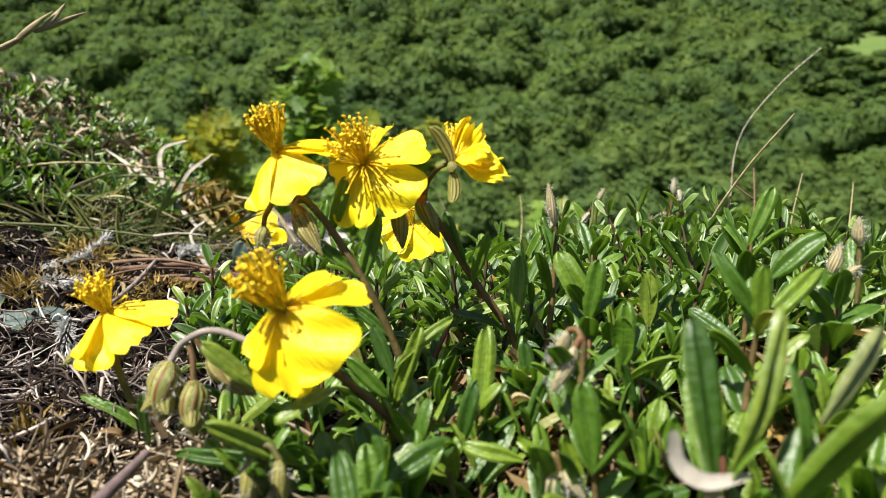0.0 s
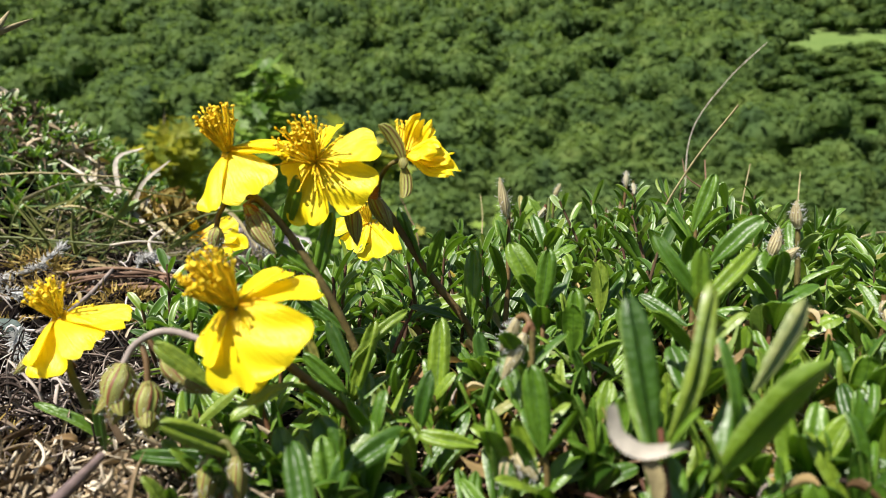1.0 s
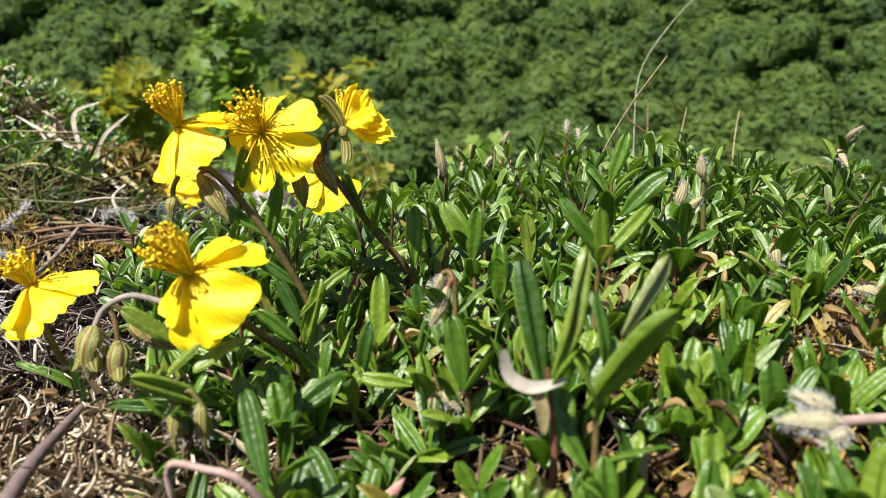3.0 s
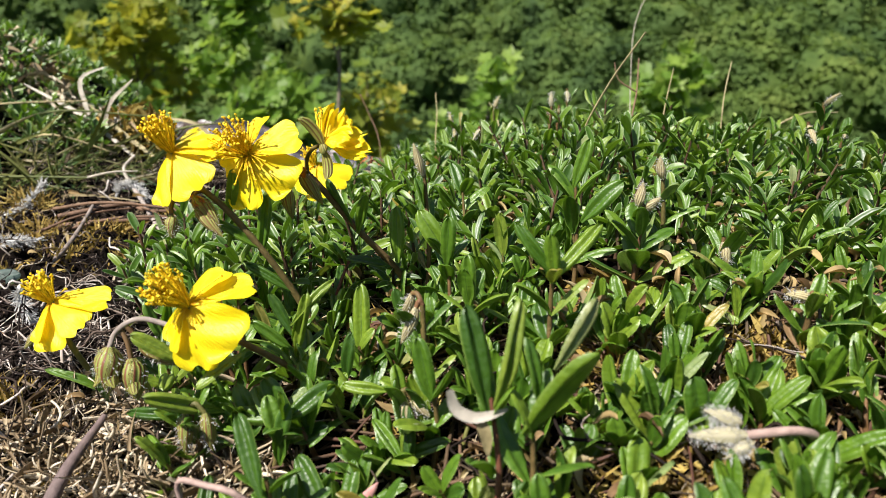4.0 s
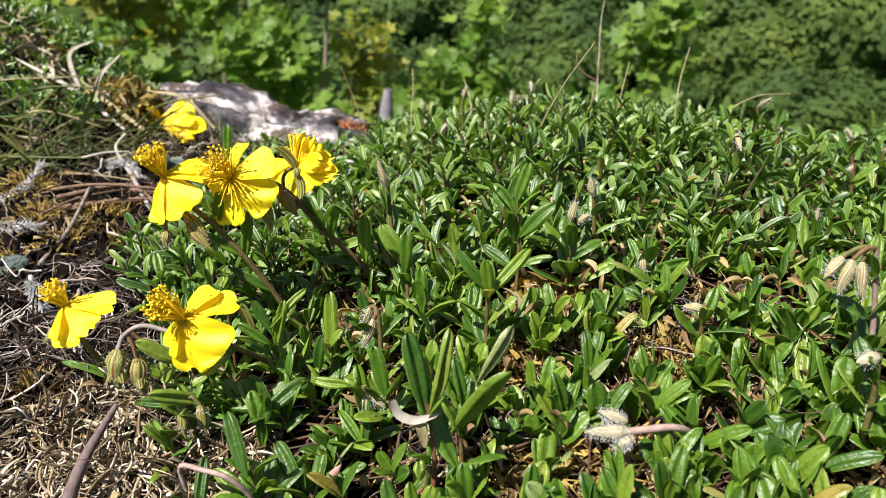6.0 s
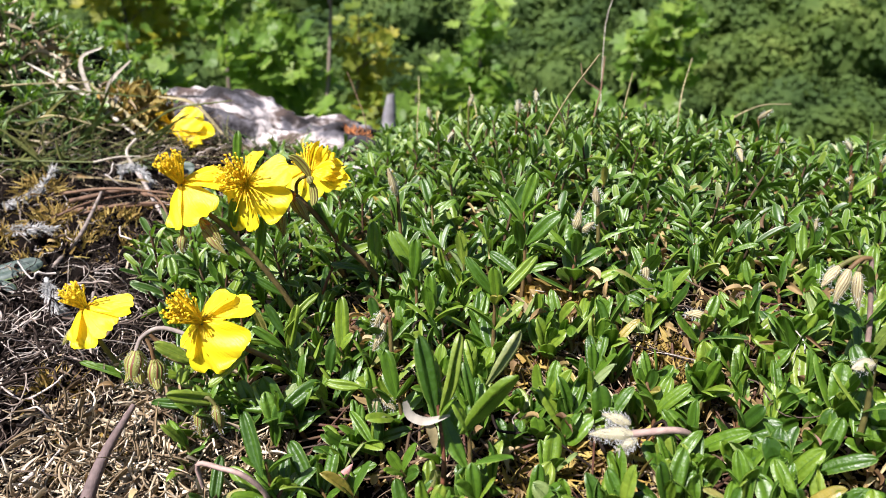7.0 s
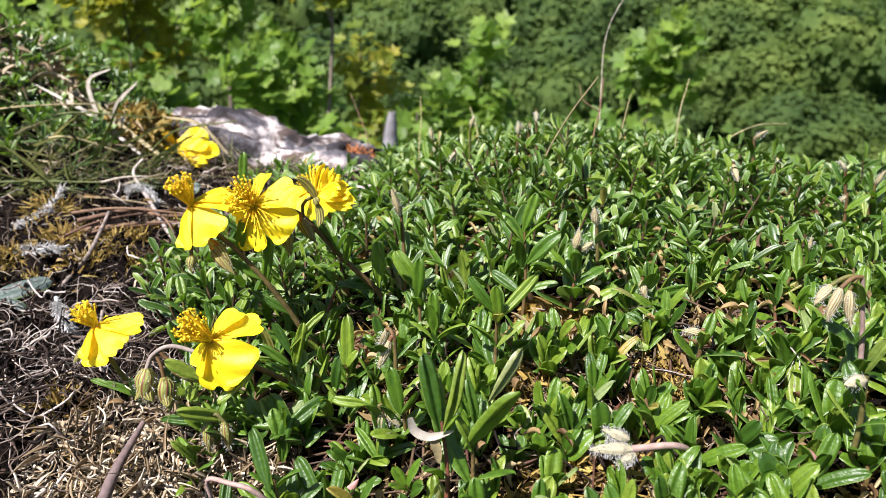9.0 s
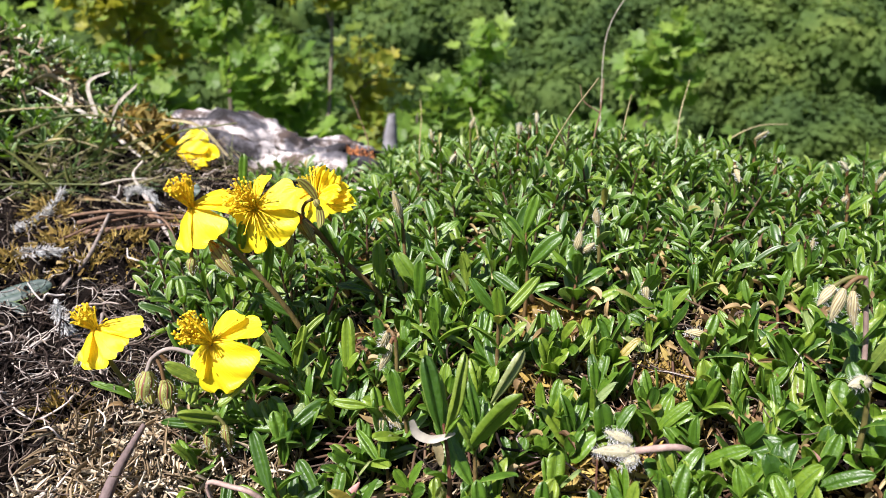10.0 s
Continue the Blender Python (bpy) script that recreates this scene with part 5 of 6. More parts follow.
DRY = "curled dry straw-coloured grass blade"
ribbon("dry_grass", [(-0.190, 0.440, 0.070), (-0.200, 0.445, 0.092), (-0.203, 0.450, 0.108), (-0.188, 0.452, 0.115)], 0.0028, M_DRYLEAF, DRY, "grass", "dry grass blades")
ribbon("dry_grass", [(-0.188, 0.440, 0.070), (-0.182, 0.440, 0.092), (-0.165, 0.440, 0.108)], 0.0026, M_DRYLEAF, DRY, "grass", "dry grass blades")
ribbon("dry_grass", [(-0.165, 0.430, 0.060), (-0.200, 0.440, 0.085), (-0.238, 0.445, 0.105)], 0.0028, M_DRYLEAF, DRY, "grass", "dry grass blades")
ribbon("dry_grass", [(-0.150, 0.430, 0.058), (-0.178, 0.440, 0.076), (-0.196, 0.442, 0.092)], 0.0030, M_STALK, DRY, "grass", "dry grass blades")
ribbon("dry_grass", [(-0.110, 0.45, 0.055), (-0.13, 0.45, 0.078), (-0.155, 0.45, 0.083)], 0.0022, M_STALK, DRY, "grass", "dry grass blades")
strand("long_grass_blade", [(-0.26, 0.33, 0.060), (-0.20, 0.335, 0.064), (-0.148, 0.34, 0.063)], 0.0009, 0.0005, M_GRASS, "long thin yellow-green grass blade lying flat", "grass")
strand("dry_awn", [(-0.150, 0.34, 0.063), (-0.138, 0.342, 0.0655), (-0.126, 0.345, 0.0655)], 0.0008, 0.0004, M_DRYLEAF, "white feathery dry grass awn", "grass")

# nodding seed head of a grass
head = thing("grass_seed_head", (-0.185, 0.235, gz(-0.185, 0.235)), "brown nodding grass seed head on a thin stalk", "grass")
part("stalk", build_mesh("stalk", *tube(bend([(-0.215, 0.235, gz(-0.215, 0.235)), (-0.190, 0.240, 0.095), (-0.165, 0.247, 0.131), (-0.145, 0.256, 0.1465)], 16), np.linspace(0.0006, 0.0003, 16), 5)), M_STALK, head)
for k, (b, t) in enumerate([((-0.160, 0.249, 0.1345), (-0.148, 0.253, 0.1480)), ((-0.154, 0.252, 0.1400), (-0.139, 0.259, 0.1500)), ((-0.166, 0.246, 0.1305), (-0.154, 0.251, 0.1400)), ((-0.152, 0.253, 0.1410), (-0.145, 0.255, 0.1515))]):
    part("spikelet", bud_mesh(b, t, 0.0011, k, 0.2), M_STALK, head)

# dry stalks that stand above the mat
STALK = "thin dry bent stalk standing above the leaves"
strand("dry_stalk", [(0.090, 0.285, 0.055), (0.0895, 0.272, 0.089), (0.097, 0.262, 0.112), (0.1075, 0.250, 0.1325)], 0.00044, 0.00034, M_STALK, STALK, "stalk", "dry stalks")
strand("dry_stalk", [(0.119, 0.318, 0.055), (0.1205, 0.315, 0.094), (0.127, 0.335, 0.106), (0.1326, 0.3578, 0.1215)], 0.00048, 0.00034, M_STALK_RED, "thin reddish dry stalk with side twigs", "stalk", "dry stalks")
strand("dry_stalk", [(0.127, 0.335, 0.106), (0.118, 0.335, 0.112), (0.116, 0.338, 0.120)], 0.00040, 0.00022, M_STALK_RED, "short reddish side twig of a dry stalk", "stalk", "dry stalks")
strand("dry_stalk", [(0.174, 0.345, 0.060), (0.1728, 0.3444, 0.0997), (0.1861, 0.3744, 0.1196)], 0.00044, 0.00022, M_STALK, STALK, "stalk", "dry stalks")
strand("dry_stalk", [(0.200, 0.362, 0.060), (0.2035, 0.3626, 0.0815), (0.230, 0.380, 0.0915), (0.2573, 0.3964, 0.0907)], 0.00048, 0.00034, M_STALK, "dry stalk bent over sideways above the leaves", "stalk", "dry stalks")
strand("dry_stalk", [(-0.008, 0.437, 0.045), (-0.010, 0.440, 0.070), (-0.018, 0.462, 0.083), (-0.0277, 0.490, 0.0955)], 0.00044, 0.00022, M_STALK_RED, STALK, "stalk", "dry stalks")
strand("dry_stalk", [(0.028, 0.392, 0.050), (0.0279, 0.3904, 0.0768), (0.028, 0.42, 0.088), (0.0265, 0.4446, 0.0990)], 0.00040, 0.00022, M_STALK, STALK, "stalk", "dry stalks")
strand("dry_stalk", [(0.064, 0.392, 0.055), (0.0642, 0.3914, 0.0823), (0.062, 0.42, 0.090), (0.0608, 0.4438, 0.0930)], 0.00040, 0.00022, M_STALK, STALK, "stalk", "dry stalks")
strand("dry_stalk", [(0.130, 0.300, 0.060), (0.132, 0.305, 0.095), (0.138, 0.315, 0.118)], 0.00040, 0.00022, M_STALK, STALK, "stalk", "dry stalks")

strand("dry_stalk", [(0.150, 0.425, 0.035), (0.149, 0.440, 0.105), (0.153, 0.450, 0.146), (0.172, 0.450, 0.178), (0.193, 0.450, 0.201)], 0.00032, 0.00024, M_DRYLEAF, "tall pale bending grass stalk at the ledge's edge", "stalk", "dry stalks")

# ---- twigs, roots, litter on the bare soil ----
strand("twig", [(-0.128, 0.243, gz(-0.128, 0.243) + 0.003), (-0.124, 0.262, 0.046), (-0.128, 0.285, 0.050), (-0.131, 0.305, 0.056)], 0.0012, 0.0008, M_TWIG, "grey dry twig lying on the soil", "twig", "twigs")
strand("twig", [(-0.136, 0.357, 0.056), (-0.122, 0.335, 0.054), (-0.098, 0.295, 0.050), (-0.068, 0.250, 0.046)], 0.0013, 0.0010, M_TWIG, "pale grey dry twig leaning on the soil", "twig", "twigs")
strand("twig", [(-0.136, 0.357, 0.056), (-0.141, 0.362, 0.064), (-0.138, 0.370, 0.070)], 0.0010, 0.0008, M_DRYLEAF, "short pale forked twig end", "twig", "twigs")
strand("twig", [(-0.155, 0.300, 0.046), (-0.115, 0.306, 0.049), (-0.085, 0.310, 0.050)], 0.0019, 0.0011, M_STALK_RED, "dark brown woody root across the soil", "root", "twigs")
strand("twig", [(-0.150, 0.308, 0.050), (-0.122, 0.318, 0.054), (-0.108, 0.312, 0.052), (-0.080, 0.322, 0.050)], 0.0014, 0.0007, M_STALK_RED, "brown woody root across the soil", "root", "twigs")
strand("twig", [(-0.075, 0.172, 0.036), (-0.085, 0.190, 0.040), (-0.09, 0.205, 0.045)], 0.0009, 0.0007, M_TWIG, "short grey twig on the soil", "twig", "twigs")


for pts, r in (([(-0.160, 0.318, 0.051), (-0.128, 0.312, 0.056), (-0.092, 0.318, 0.051)], 0.0010), ([(-0.140, 0.296, 0.047), (-0.112, 0.299, 0.052), (-0.070, 0.304, 0.050)], 0.0009), ([(-0.120, 0.322, 0.052), (-0.100, 0.300, 0.054), (-0.090, 0.286, 0.048)], 0.0008), ([(-0.150, 0.286, 0.047), (-0.132, 0.300, 0.053), (-0.104, 0.326, 0.052)], 0.0007)):
    strand("twig", pts, r, r * 0.6, M_STALK_RED, "thin brown broken twig across the roots", "twig", "twigs")


def feather(points, seed, label):
    """A silky plume: a bent shaft with fine hairs."""
    rng = np.random.default_rng(seed)
    line = bend(points, 24)
    a = thing("feathery_awn", points[0], label, "seed plume", "feathery awns")
    part("shaft", build_mesh("shaft", *tube(line, np.linspace(0.0009, 0.0005, 24), 5)), M_HAIR, a)
    bag = Bag()
    for k in range(420):
        s = rng.integers(3, 23)
        d = line[s] - line[s - 1]
        n = rng.normal(size=3)
        e = line[s] + (n / np.linalg.norm(n) * 0.8 + d / np.linalg.norm(d) * 0.7) * rng.uniform(0.002, 0.005)
        bag.add(*tube([line[s], (line[s] + e) / 2, e], [0.00026, 0.00018, 0.00008], 3))
    part("plume_hairs", bag.mesh("plume_hairs"), M_HAIR, a)


PLUME = "white silky feathered awn lying on dry grass"
feather([(-0.189, 0.301, 0.046), (-0.178, 0.306, 0.049), (-0.168, 0.31, 0.054), (-0.166, 0.328, 0.062)], 1, PLUME)
feather([(-0.142, 0.351, 0.05), (-0.139, 0.351, 0.056), (-0.129, 0.347, 0.058), (-0.12, 0.339, 0.052)], 2, PLUME)
feather([(-0.108, 0.206, 0.05), (-0.102, 0.196, 0.049), (-0.098, 0.192, 0.045), (-0.097, 0.194, 0.04)], 3, PLUME)
feather([(-0.165, 0.270, 0.045), (-0.150, 0.262, 0.050), (-0.136, 0.264, 0.050)], 4, PLUME)

CRUMB = tube([(0, 0, 0), (0, 0.25, 0.05), (0, 0.7, 0.0), (0, 1, 0)], [0.05, 0.5, 0.42, 0.05], 5)
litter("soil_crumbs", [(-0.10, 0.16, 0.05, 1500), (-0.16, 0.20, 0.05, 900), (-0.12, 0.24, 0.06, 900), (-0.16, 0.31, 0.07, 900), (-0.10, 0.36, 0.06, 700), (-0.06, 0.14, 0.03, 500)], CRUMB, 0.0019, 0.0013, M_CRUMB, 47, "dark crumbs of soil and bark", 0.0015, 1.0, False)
litter("dry_litter", [(-0.045, 0.120, 0.030, 900), (-0.060, 0.150, 0.030, 220), (-0.11, 0.16, 0.05, 90), (-0.10, 0.20, 0.06, 110), (-0.17, 0.24, 0.05, 250), (-0.13, 0.28, 0.08, 400), (-0.18, 0.36, 0.07, 500), (-0.08, 0.33, 0.05, 500), (0.00, 0.24, 0.05, 600), (0.02, 0.16, 0.03, 500), (0.08, 0.15, 0.03, 500), (0.12, 0.13, 0.04, 600), (0.08, 0.30, 0.08, 900), (0.06, 0.10, 0.05, 700), (-0.03, 0.42, 0.07, 500), (-0.11, 0.44, 0.06, 700), (-0.16, 0.42, 0.05, 500)], SLIVER, 0.0085, 0.0007, M_STRAW, 41, "dry straw and leaf fragments strewn on the soil")
litter("dead_leaves", [(0.02, 0.165, 0.03, 60), (0.083, 0.152, 0.016, 50), (0.12, 0.13, 0.025, 60), (0.0, 0.25, 0.04, 90), (0.08, 0.32, 0.06, 160), (-0.04, 0.13, 0.03, 12), (0.05, 0.11, 0.05, 60), (0.13, 0.22, 0.08, 420), (0.20, 0.30, 0.10, 480), (0.06, 0.28, 0.08, 480), (0.03, 0.29, 0.015, 40), (0.10, 0.255, 0.015, 40), (0.13, 0.33, 0.02, 50), (0.045, 0.36, 0.02, 40), (0.055, 0.195, 0.012, 30), (0.12, 0.185, 0.012, 30), (-0.13, 0.30, 0.06, 15)], CURL, 0.0046, 0.0017, M_BROWNLEAF, 42, "curled brown and ochre dead leaves on the ground", 0.015, 0.7)
litter("leaf_crumbs", [(0.125, 0.090, 0.055, 1500), (0.06, 0.085, 0.04, 700), (0.17, 0.12, 0.05, 900), (0.083, 0.155, 0.02, 300), (0.139, 0.153, 0.014, 250), (0.22, 0.20, 0.06, 500)], CURL, 0.0034, 0.0011, M_BROWNLEAF, 50, "brown crumbled leaves and twig bits under the mat", 0.004, 0.5)
litter("moss", [(0.139, 0.153, 0.010, 160), (0.000, 0.250, 0.016, 220), (0.076, 0.325, 0.020, 260), (0.060, 0.235, 0.011, 130), (0.030, 0.290, 0.011, 130), (0.100, 0.255, 0.011, 140), (0.160, 0.240, 0.011, 120), (0.020, 0.168, 0.010, 180), (0.086, 0.098, 0.009, 160), (0.069, 0.130, 0.008, 140), (0.110, 0.128, 0.012, 300), (0.083, 0.155, 0.013, 420), (0.070, 0.100, 0.012, 260), (0.10, 0.105, 0.010, 160), (-0.13, 0.27, 0.035, 120), (-0.16, 0.30, 0.02, 60), (-0.055, 0.118, 0.014, 200), (0.112, 0.128, 0.010, 260), (0.030, 0.132, 0.012, 240)], STIFF, 0.0055, 0.0011, M_MOSS, 43, "ochre yellow moss cushions on the soil", 0.005, 1.3)
rng = np.random.default_rng(44)
heap = Bag()
for k in range(2100):
    q, r = rng.uniform(0, 6.28), 0.041 * np.sqrt(rng.uniform())
    x, y = -0.040 + r * np.cos(q), 0.118 + 0.85 * r * np.sin(q)
    lump = 0.5 + 0.5 * np.sin(230 * x + 1) * np.sin(210 * y + 60 * x)
    p = [np.array((x, y, gz(x, y) + rng.uniform(0.0, 0.019) * (1 - r / 0.044) * (0.25 + 0.75 * lump)))]
    flow = 0.4 + 1.3 * np.sin(70 * x + 2) + 1.1 * np.sin(90 * y + 1) + rng.normal(0, 0.35)
    d = np.array((np.cos(flow), np.sin(flow), rng.normal(0, 0.3)))
    turn = rng.normal(size=3)
    for s in range(6):
        d = d / np.linalg.norm(d) + 0.30 * np.cross(turn, d) / np.linalg.norm(turn) + rng.normal(0, 0.14, 3)
        p.append(p[-1] + d / np.linalg.norm(d) * rng.uniform(0.0010, 0.0024))
        p[-1][2] = max(p[-1][2], gz(p[-1][0], p[-1][1]))
    w = rng.choice((0.00022, 0.00032, 0.00042, 0.00060))
    heap.add(*tube(bend(p, 10), np.linspace(w, w * 0.5, 10), 4))
solid("straw_heap", heap.mesh("straw_heap"), M_HEAP, "heap of pale curled dry stems and moss", "litter", kind="stuff")

rng = np.random.default_rng(45)
fibres = Bag()
for k in range(1350):
    near = rng.uniform() < 0.55
    x, y = (rng.normal(-0.098, 0.032), rng.normal(0.165, 0.035)) if near else (rng.uniform(-0.26, 0.0), rng.uniform(0.12, 0.42))
    if rng.uniform() < 0.10:
        x, y = (rng.normal(0.120, 0.010), rng.normal(0.132, 0.009)) if rng.uniform() < 0.3 else BARE[rng.integers(len(BARE))][:2] + rng.normal(0, 0.009, 2)
    p = [np.array((x, y, gz(x, y) + rng.uniform(0.0, 0.007)))]
    d = rng.normal(size=3) * (1, 1, 0.6)
    spin = rng.normal(0, 0.45)
    for s in range(int(rng.integers(5, 12))):
        d = d / np.linalg.norm(d) + spin * np.array((-d[1], d[0], 0)) / np.linalg.norm(d) + rng.normal(0, 0.36, 3) * (1, 1, 0.9)
        q = p[-1] + d / np.linalg.norm(d) * rng.uniform(0.002, 0.0055)
        q[2] = min(max(q[2], gz(q[0], q[1]) + 0.0005), gz(q[0], q[1]) + 0.012)
        p.append(q)
    r = rng.choice((0.00010, 0.00014, 0.00020, 0.00026, 0.00034, 0.00050))
    n = 2 * len(p)
    fibres.add(*tube(bend(p, n), np.linspace(r, r * 0.6, n), 4))
solid("root_fibres", fibres.mesh("root_fibres"), M_ROOT, "tangle of thin grey-brown roots over dark soil", "roots", kind="stuff")

# old brown stems woven through the hollows of the mat
rng = np.random.default_rng(48)
woven = Bag()
for k in range(760):
    x, y = BARE[k % len(BARE)][:2] + rng.normal(0, 0.011, 2) if k < 480 else (rng.uniform(0.0, 0.26), rng.uniform(0.10, 0.38))
    q, ln = rng.uniform(0, 6.28), rng.uniform(0.006, 0.017)
    e = np.array((np.cos(q), np.sin(q))) * ln
    p = [(x + e[0] * s, y + e[1] * s, gz(x + e[0] * s, y + e[1] * s) + rng.uniform(0.0005, 0.007)) for s in (-1, 0, 1)]
    r = rng.choice((0.00022, 0.00032, 0.0005))
    woven.add(*tube(bend(p, 7), np.linspace(r, r * 0.7, 7), 5))
solid("old_stems", woven.mesh("old_stems"), M_STEM_MAT, "brown woody old stems under the leafy mat", "stems", kind="stuff")
STRIP = blade_shape(3, 7, grass_profile, 0.7, 0.0, 0.18, 0.012, 3, aspect=0.2)
litter("straw_strips", [(-0.036, 0.122, 0.036, 550), (-0.02, 0.105, 0.02, 200)], STRIP, 0.0085, 0.0008, M_HEAP, 49, "flattened pale dry leaf strips on the straw heap", 0.011, 0.5)

cushion("dry_cushion", (0.084, 0.166, 0.052), (0.013, 0.011, 0.013), 320, CURL, 0.0062, 0.0024, M_MOSS, 63, "ochre crumpled clump of dead leaves in a hollow", "moss")
cushion("dry_cushion", (0.111, 0.130, 0.044), (0.011, 0.010, 0.011), 260, CURL, 0.0050, 0.0018, M_MOSS, 64, "ochre crumpled clump of dead leaves in a hollow", "moss")
cushion("dry_cushion", (0.024, 0.160, 0.046), (0.010, 0.008, 0.008), 200, CURL, 0.0055, 0.0020, M_BROWNLEAF, 65, "straw-brown clump of dead leaves in a hollow", "moss")
cushion("dry_cushion", (0.072, 0.302, 0.056), (0.018, 0.014, 0.008), 260, CURL, 0.0050, 0.0015, M_BROWNLEAF, 66, "brown clump of dead leaves in a hollow", "moss")
for k, (x, y, r) in enumerate(((-0.150, 0.292, 0.013), (-0.128, 0.268, 0.011), (-0.118, 0.290, 0.012), (-0.160, 0.262, 0.010), (-0.104, 0.275, 0.009), (-0.142, 0.250, 0.009), (-0.098, 0.318, 0.012), (-0.078, 0.148, 0.008), (-0.170, 0.318, 0.012))):
    cushion("moss_tuft", (x, y, gz(x, y)), (r, r, r * 0.7), 170, STIFF, 0.0062, 0.0009, M_MOSS, 70 + k, "spiky ochre yellow moss tuft on dark soil", "moss", 0.5)
cushion("rust_moss", (-0.038, 0.598, 0.018), (0.016, 0.012, 0.016), 260, STIFF, 0.007, 0.0016, M_WITHERED, 67, "rust brown moss on the end of the rock", "moss")
strand("bare_stalk", [(-0.048, 0.092, gz(-0.048, 0.092) - 0.002), (-0.0425, 0.105, 0.0410), (-0.0400, 0.1230, 0.0480)], 0.0023, 0.0008, M_MAUVE, "short mauve-brown bare stalk standing in the straw", "stalk")

# ---- withered buds and dry leaves in the mat ----
def bud_head(base_xy, joint, buds, seed, label, mat=None, mat_stem=None):
    """A short stalk from the mat with one or more buds: (base, tip, radius)."""
    foot = (base_xy[0], base_xy[1], gz(*base_xy) - 0.002)
    a = thing("rock_rose_bud", foot, label, "bud", "rock rose buds")
    stem(a, [foot, tuple((np.array(foot) + joint) / 2 + (0.001, 0, 0.002)), joint], 0.0008, 0.0006, mat=mat_stem)
    rows = shoot_leaves(foot, np.array(joint) - (0, 0, 0.003), np.random.default_rng(seed), 3, 0.011, 0.0036)
    for k, (p, e, hint, w) in enumerate(rows):
        part("leaf", LEAVES[k % 5], M_LEAF, a, basis(p, e, hint, w))
    for k, (b, t, r) in enumerate(buds):
        t = tuple(np.array(b) + 0.80 * (np.array(t) - b))
        add_bud(a, b, t, r * 0.74, [joint, tuple((np.array(joint) + b) / 2 + (0, 0, 0.0012))], mat or M_BUD_PALE, seed + k, 70)


WITHERED = "withered striped straw-coloured bud with fine hairs"
bud_head((0.030, 0.124), (0.0318, 0.1240, 0.0745), [((0.0305, 0.1240, 0.0740), (0.0262, 0.1225, 0.0640), 0.0022), ((0.0295, 0.1270, 0.0760), (0.0262, 0.1290, 0.0680), 0.0019)], 50, WITHERED)
bud_head((0.029, 0.119), (0.0275, 0.1180, 0.0570), [((0.0280, 0.1180, 0.0555), (0.0295, 0.1150, 0.0462), 0.0022), ((0.0295, 0.1180, 0.0555), (0.0345, 0.1160, 0.0510), 0.0022)], 53, WITHERED)
bud_head((-0.019, 0.121), (-0.0190, 0.1190, 0.0530), [((-0.0200, 0.1185, 0.0515), (-0.0192, 0.1150, 0.0405), 0.0028), ((-0.0155, 0.1185, 0.0515), (-0.0135, 0.1165, 0.0410), 0.0026)], 56, "nodding green and red striped hairy buds", M_BUD)
bud_head((0.030, 0.186), (0.0300, 0.1845, 0.0900), [((0.0298, 0.1842, 0.0915), (0.0262, 0.1825, 0.1040), 0.0022)], 59, "upright withered grey-brown bud", M_BUD_PALE)
bud_head((0.087, 0.166), (0.0875, 0.1655, 0.0865), [((0.0870, 0.1650, 0.0870), (0.0880, 0.1640, 0.0955), 0.0023), ((0.0890, 0.1655, 0.0860), (0.0935, 0.1640, 0.0905), 0.0020)], 61, WITHERED)
bud_head((0.095, 0.171), (0.0945, 0.1700, 0.0930), [((0.0945, 0.1695, 0.0935), (0.0925, 0.1685, 0.1015), 0.0022)], 64, WITHERED)
bud_head((0.117, 0.134), (0.1185, 0.1315, 0.0735), [((0.1180, 0.1312, 0.0740), (0.1105, 0.1305, 0.0750), 0.0020)], 66, "withered grey bud lying among leaves")
bud_head((0.107, 0.158), (0.1070, 0.1560, 0.0800), [((0.1070, 0.1560, 0.0800), (0.1085, 0.1535, 0.0725), 0.0023)], 68, WITHERED)
bud_head((0.156, 0.116), (0.1480, 0.1125, 0.0985), [((0.1425, 0.1112, 0.0962), (0.1392, 0.1095, 0.0855), 0.0024), ((0.1450, 0.1118, 0.0955), (0.1468, 0.1098, 0.0835), 0.0022), ((0.1405, 0.1122, 0.0965), (0.1352, 0.1100, 0.0905), 0.0021)], 70, "nodding cluster of cream striped buds on an arched stalk", None, M_PINK_STALK)
bud_head((0.145, 0.098), (0.1430, 0.0950, 0.0800), [((0.1430, 0.0950, 0.0800), (0.1360, 0.0935, 0.0790), 0.0026)], 74, "pale furry withered bud", M_FUR)
# withered buds here and there over the mat
rng = np.random.default_rng(71)
for k in range(15):
    x, y = rng.uniform(0.03, 0.22), rng.uniform(0.17, 0.37)
    top = np.array((x, y, float(mat_top(x, y)) + rng.uniform(0.002, 0.009)))
    e = top + rng.normal(0, 0.004, 3) * (1, 1, 0.3) + (0, -0.001, rng.choice((-0.006, 0.007)))
    bud_head((x + rng.normal(0, 0.003), y + 0.003), tuple(top), [(tuple(top), tuple(e), rng.uniform(0.0013, 0.0019))], 300 + k, WITHERED, M_BUD_PALE if k % 3 else M_FUR)
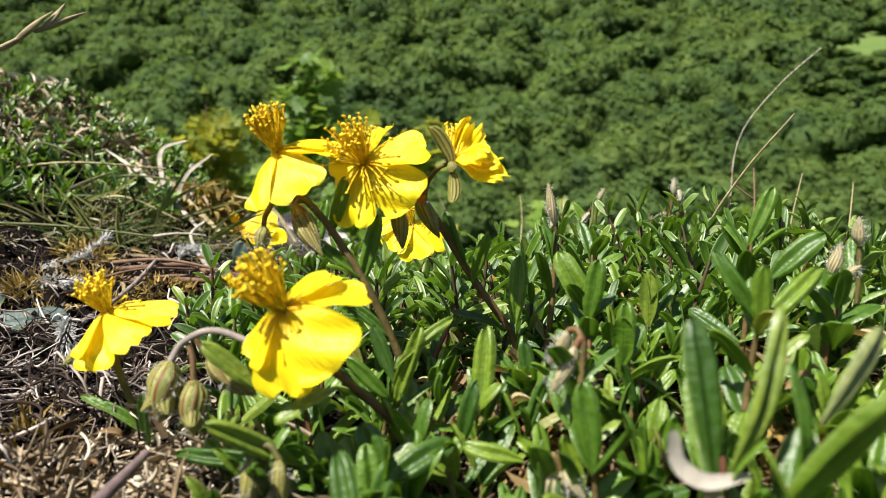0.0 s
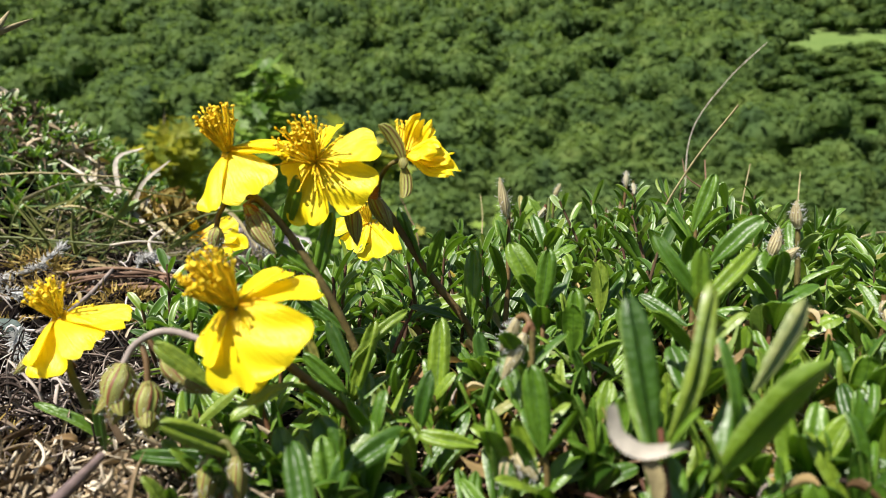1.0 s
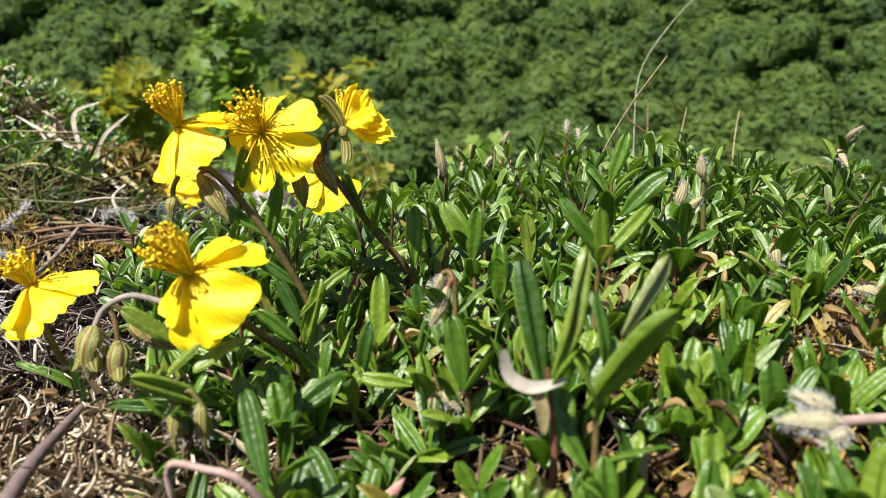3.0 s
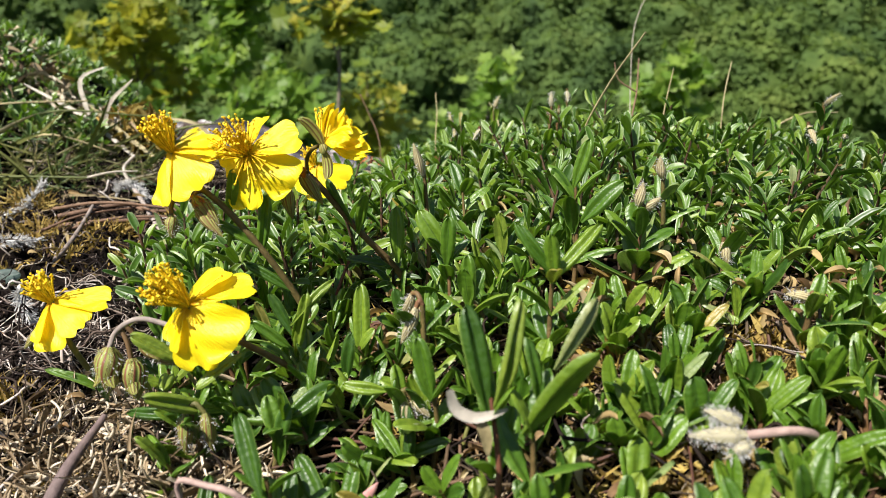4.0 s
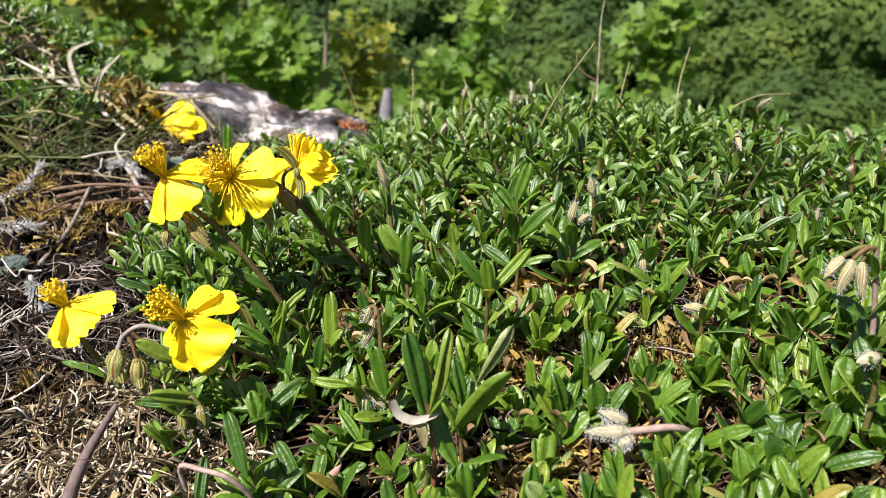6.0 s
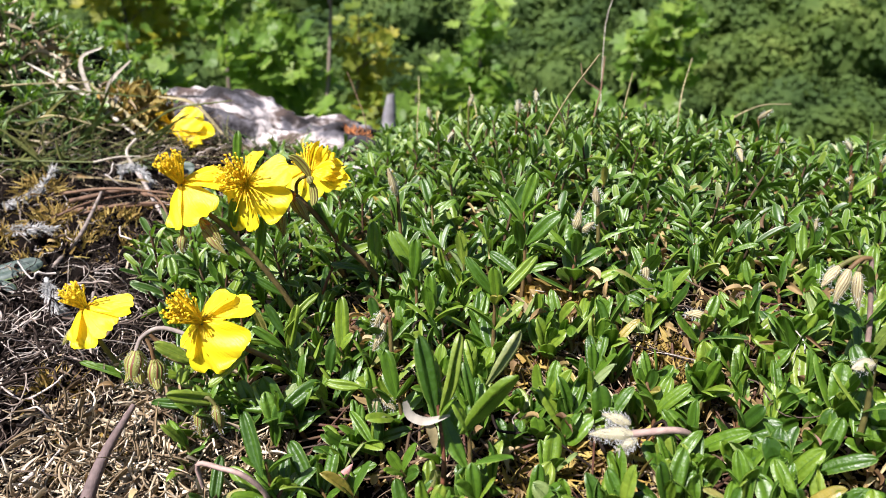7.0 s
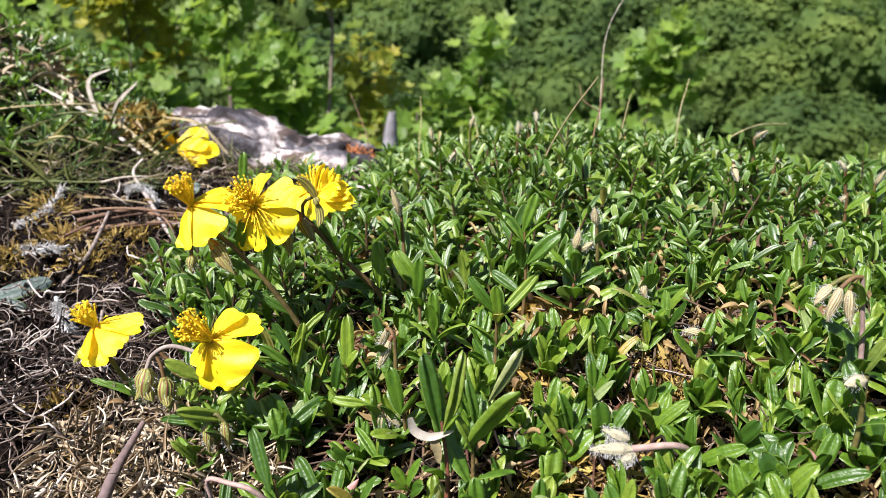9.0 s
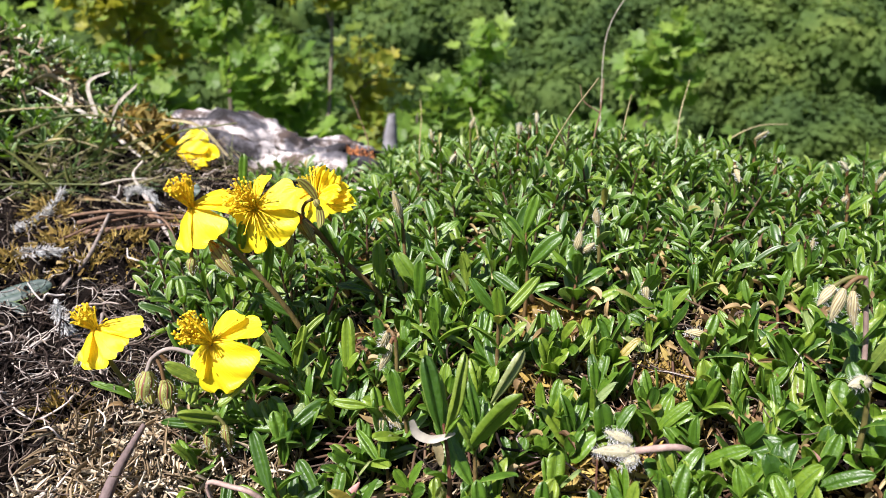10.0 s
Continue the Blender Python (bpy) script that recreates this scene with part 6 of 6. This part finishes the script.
# furry withered head on a pink stalk
a = thing("withered_flower_head", (0.104, 0.098, gz(0.104, 0.098)), "furry pale withered flower head on a pink stalk", "flower head")
stem(a, [(0.108, 0.104, gz(0.108, 0.104) - 0.002), (0.1065, 0.0990, 0.0560), (0.1010, 0.0950, 0.0615), (0.0900, 0.0930, 0.0618)], 0.0008, 0.0009, "pink hairy stalk", "stem", M_PINK_STALK)
for k, (b, t, r) in enumerate([((0.0905, 0.0930, 0.0618), (0.0800, 0.0930, 0.0615), 0.0027), ((0.0900, 0.0950, 0.0630), (0.0835, 0.0965, 0.0648), 0.0022), ((0.0910, 0.0920, 0.0610), (0.0860, 0.0905, 0.0588), 0.0020)]):
    add_bud(a, b, t, r * 0.72, None, M_FUR, 80 + k, 240, "pale furry withered bud")

M_DRY = "pale curled dead leaf caught among green leaves"
ribbon("dead_leaf", [(0.0378, 0.0880, 0.0728), (0.0390, 0.0885, 0.0690), (0.0425, 0.0890, 0.0672), (0.0478, 0.0900, 0.0682)], 0.0021, M_DRYLEAF, M_DRY, "leaf", "dead leaves")
ribbon("dead_leaf", [(0.0425, 0.0900, 0.0672), (0.0440, 0.0890, 0.0640), (0.0445, 0.0890, 0.0600)], 0.0022, M_STALK, M_DRY, "leaf", "dead leaves")
strand("bare_stalk", [(-0.0118, 0.0945, 0.0440), (-0.0124, 0.0940, 0.0495), (-0.0112, 0.0935, 0.0516), (-0.0060, 0.0915, 0.0518), (-0.0005, 0.0900, 0.0512), (0.004, 0.092, 0.044), (0.005, 0.095, 0.030)], 0.0006, 0.0007, M_PINK_STALK, "pale pinkish-grey bare stalk lying on the shoots", "stalk")
for b, t in [((0.0200, 0.1010, 0.0400), (0.0240, 0.1000, 0.0470)), ((0.1360, 0.0950, 0.0560), (0.1320, 0.0940, 0.0620))]:
    a = thing("pink_bud", b, "small pointed pink bud among green leaves", "bud", "pink buds")
    part("bud", bud_mesh(b, t, 0.0012, 5, 0.3), M_PINK, a)
    stem(a, [(b[0] - 0.002, b[1] + 0.003, gz(b[0], b[1]) - 0.002), (b[0] - 0.001, b[1] + 0.001, (gz(b[0], b[1]) + b[2]) / 2), b], 0.0006, 0.0006)

# a silvery-leaved plant at the edge of the bare soil
a = thing("silvery_plant", (-0.150, 0.225, gz(-0.150, 0.225)), "broad silvery grey-green leaves lying on the soil", "plant")
SILVER_LEAVES = [LEAVES[0].copy(), LEAVES[1].copy()]
for me in SILVER_LEAVES:
    me.materials.clear()
for k, (b, t, w) in enumerate([((-0.150, 0.225, 0.040), (-0.128, 0.238, 0.045), 0.010), ((-0.150, 0.224, 0.038), (-0.130, 0.216, 0.042), 0.009), ((-0.152, 0.228, 0.041), (-0.160, 0.245, 0.048), 0.009), ((-0.155, 0.222, 0.040), (-0.175, 0.215, 0.044), 0.009)]):
    part("leaf", SILVER_LEAVES[k % 2], M_SILVER, a, basis(b, t, (0.1, -0.4, 0.9), w))
a = thing("silvery_plant", (-0.118, 0.365, gz(-0.118, 0.365)), "small round grey-green leaves by a dry twig", "plant")
for k, (b, t, w) in enumerate([((-0.118, 0.365, 0.050), (-0.112, 0.358, 0.062), 0.009), ((-0.118, 0.366, 0.050), (-0.104, 0.362, 0.056), 0.008)]):
    part("leaf", SILVER_LEAVES[k % 2], M_SILVER, a, basis(b, t, (0.1, -0.8, 0.5), w))
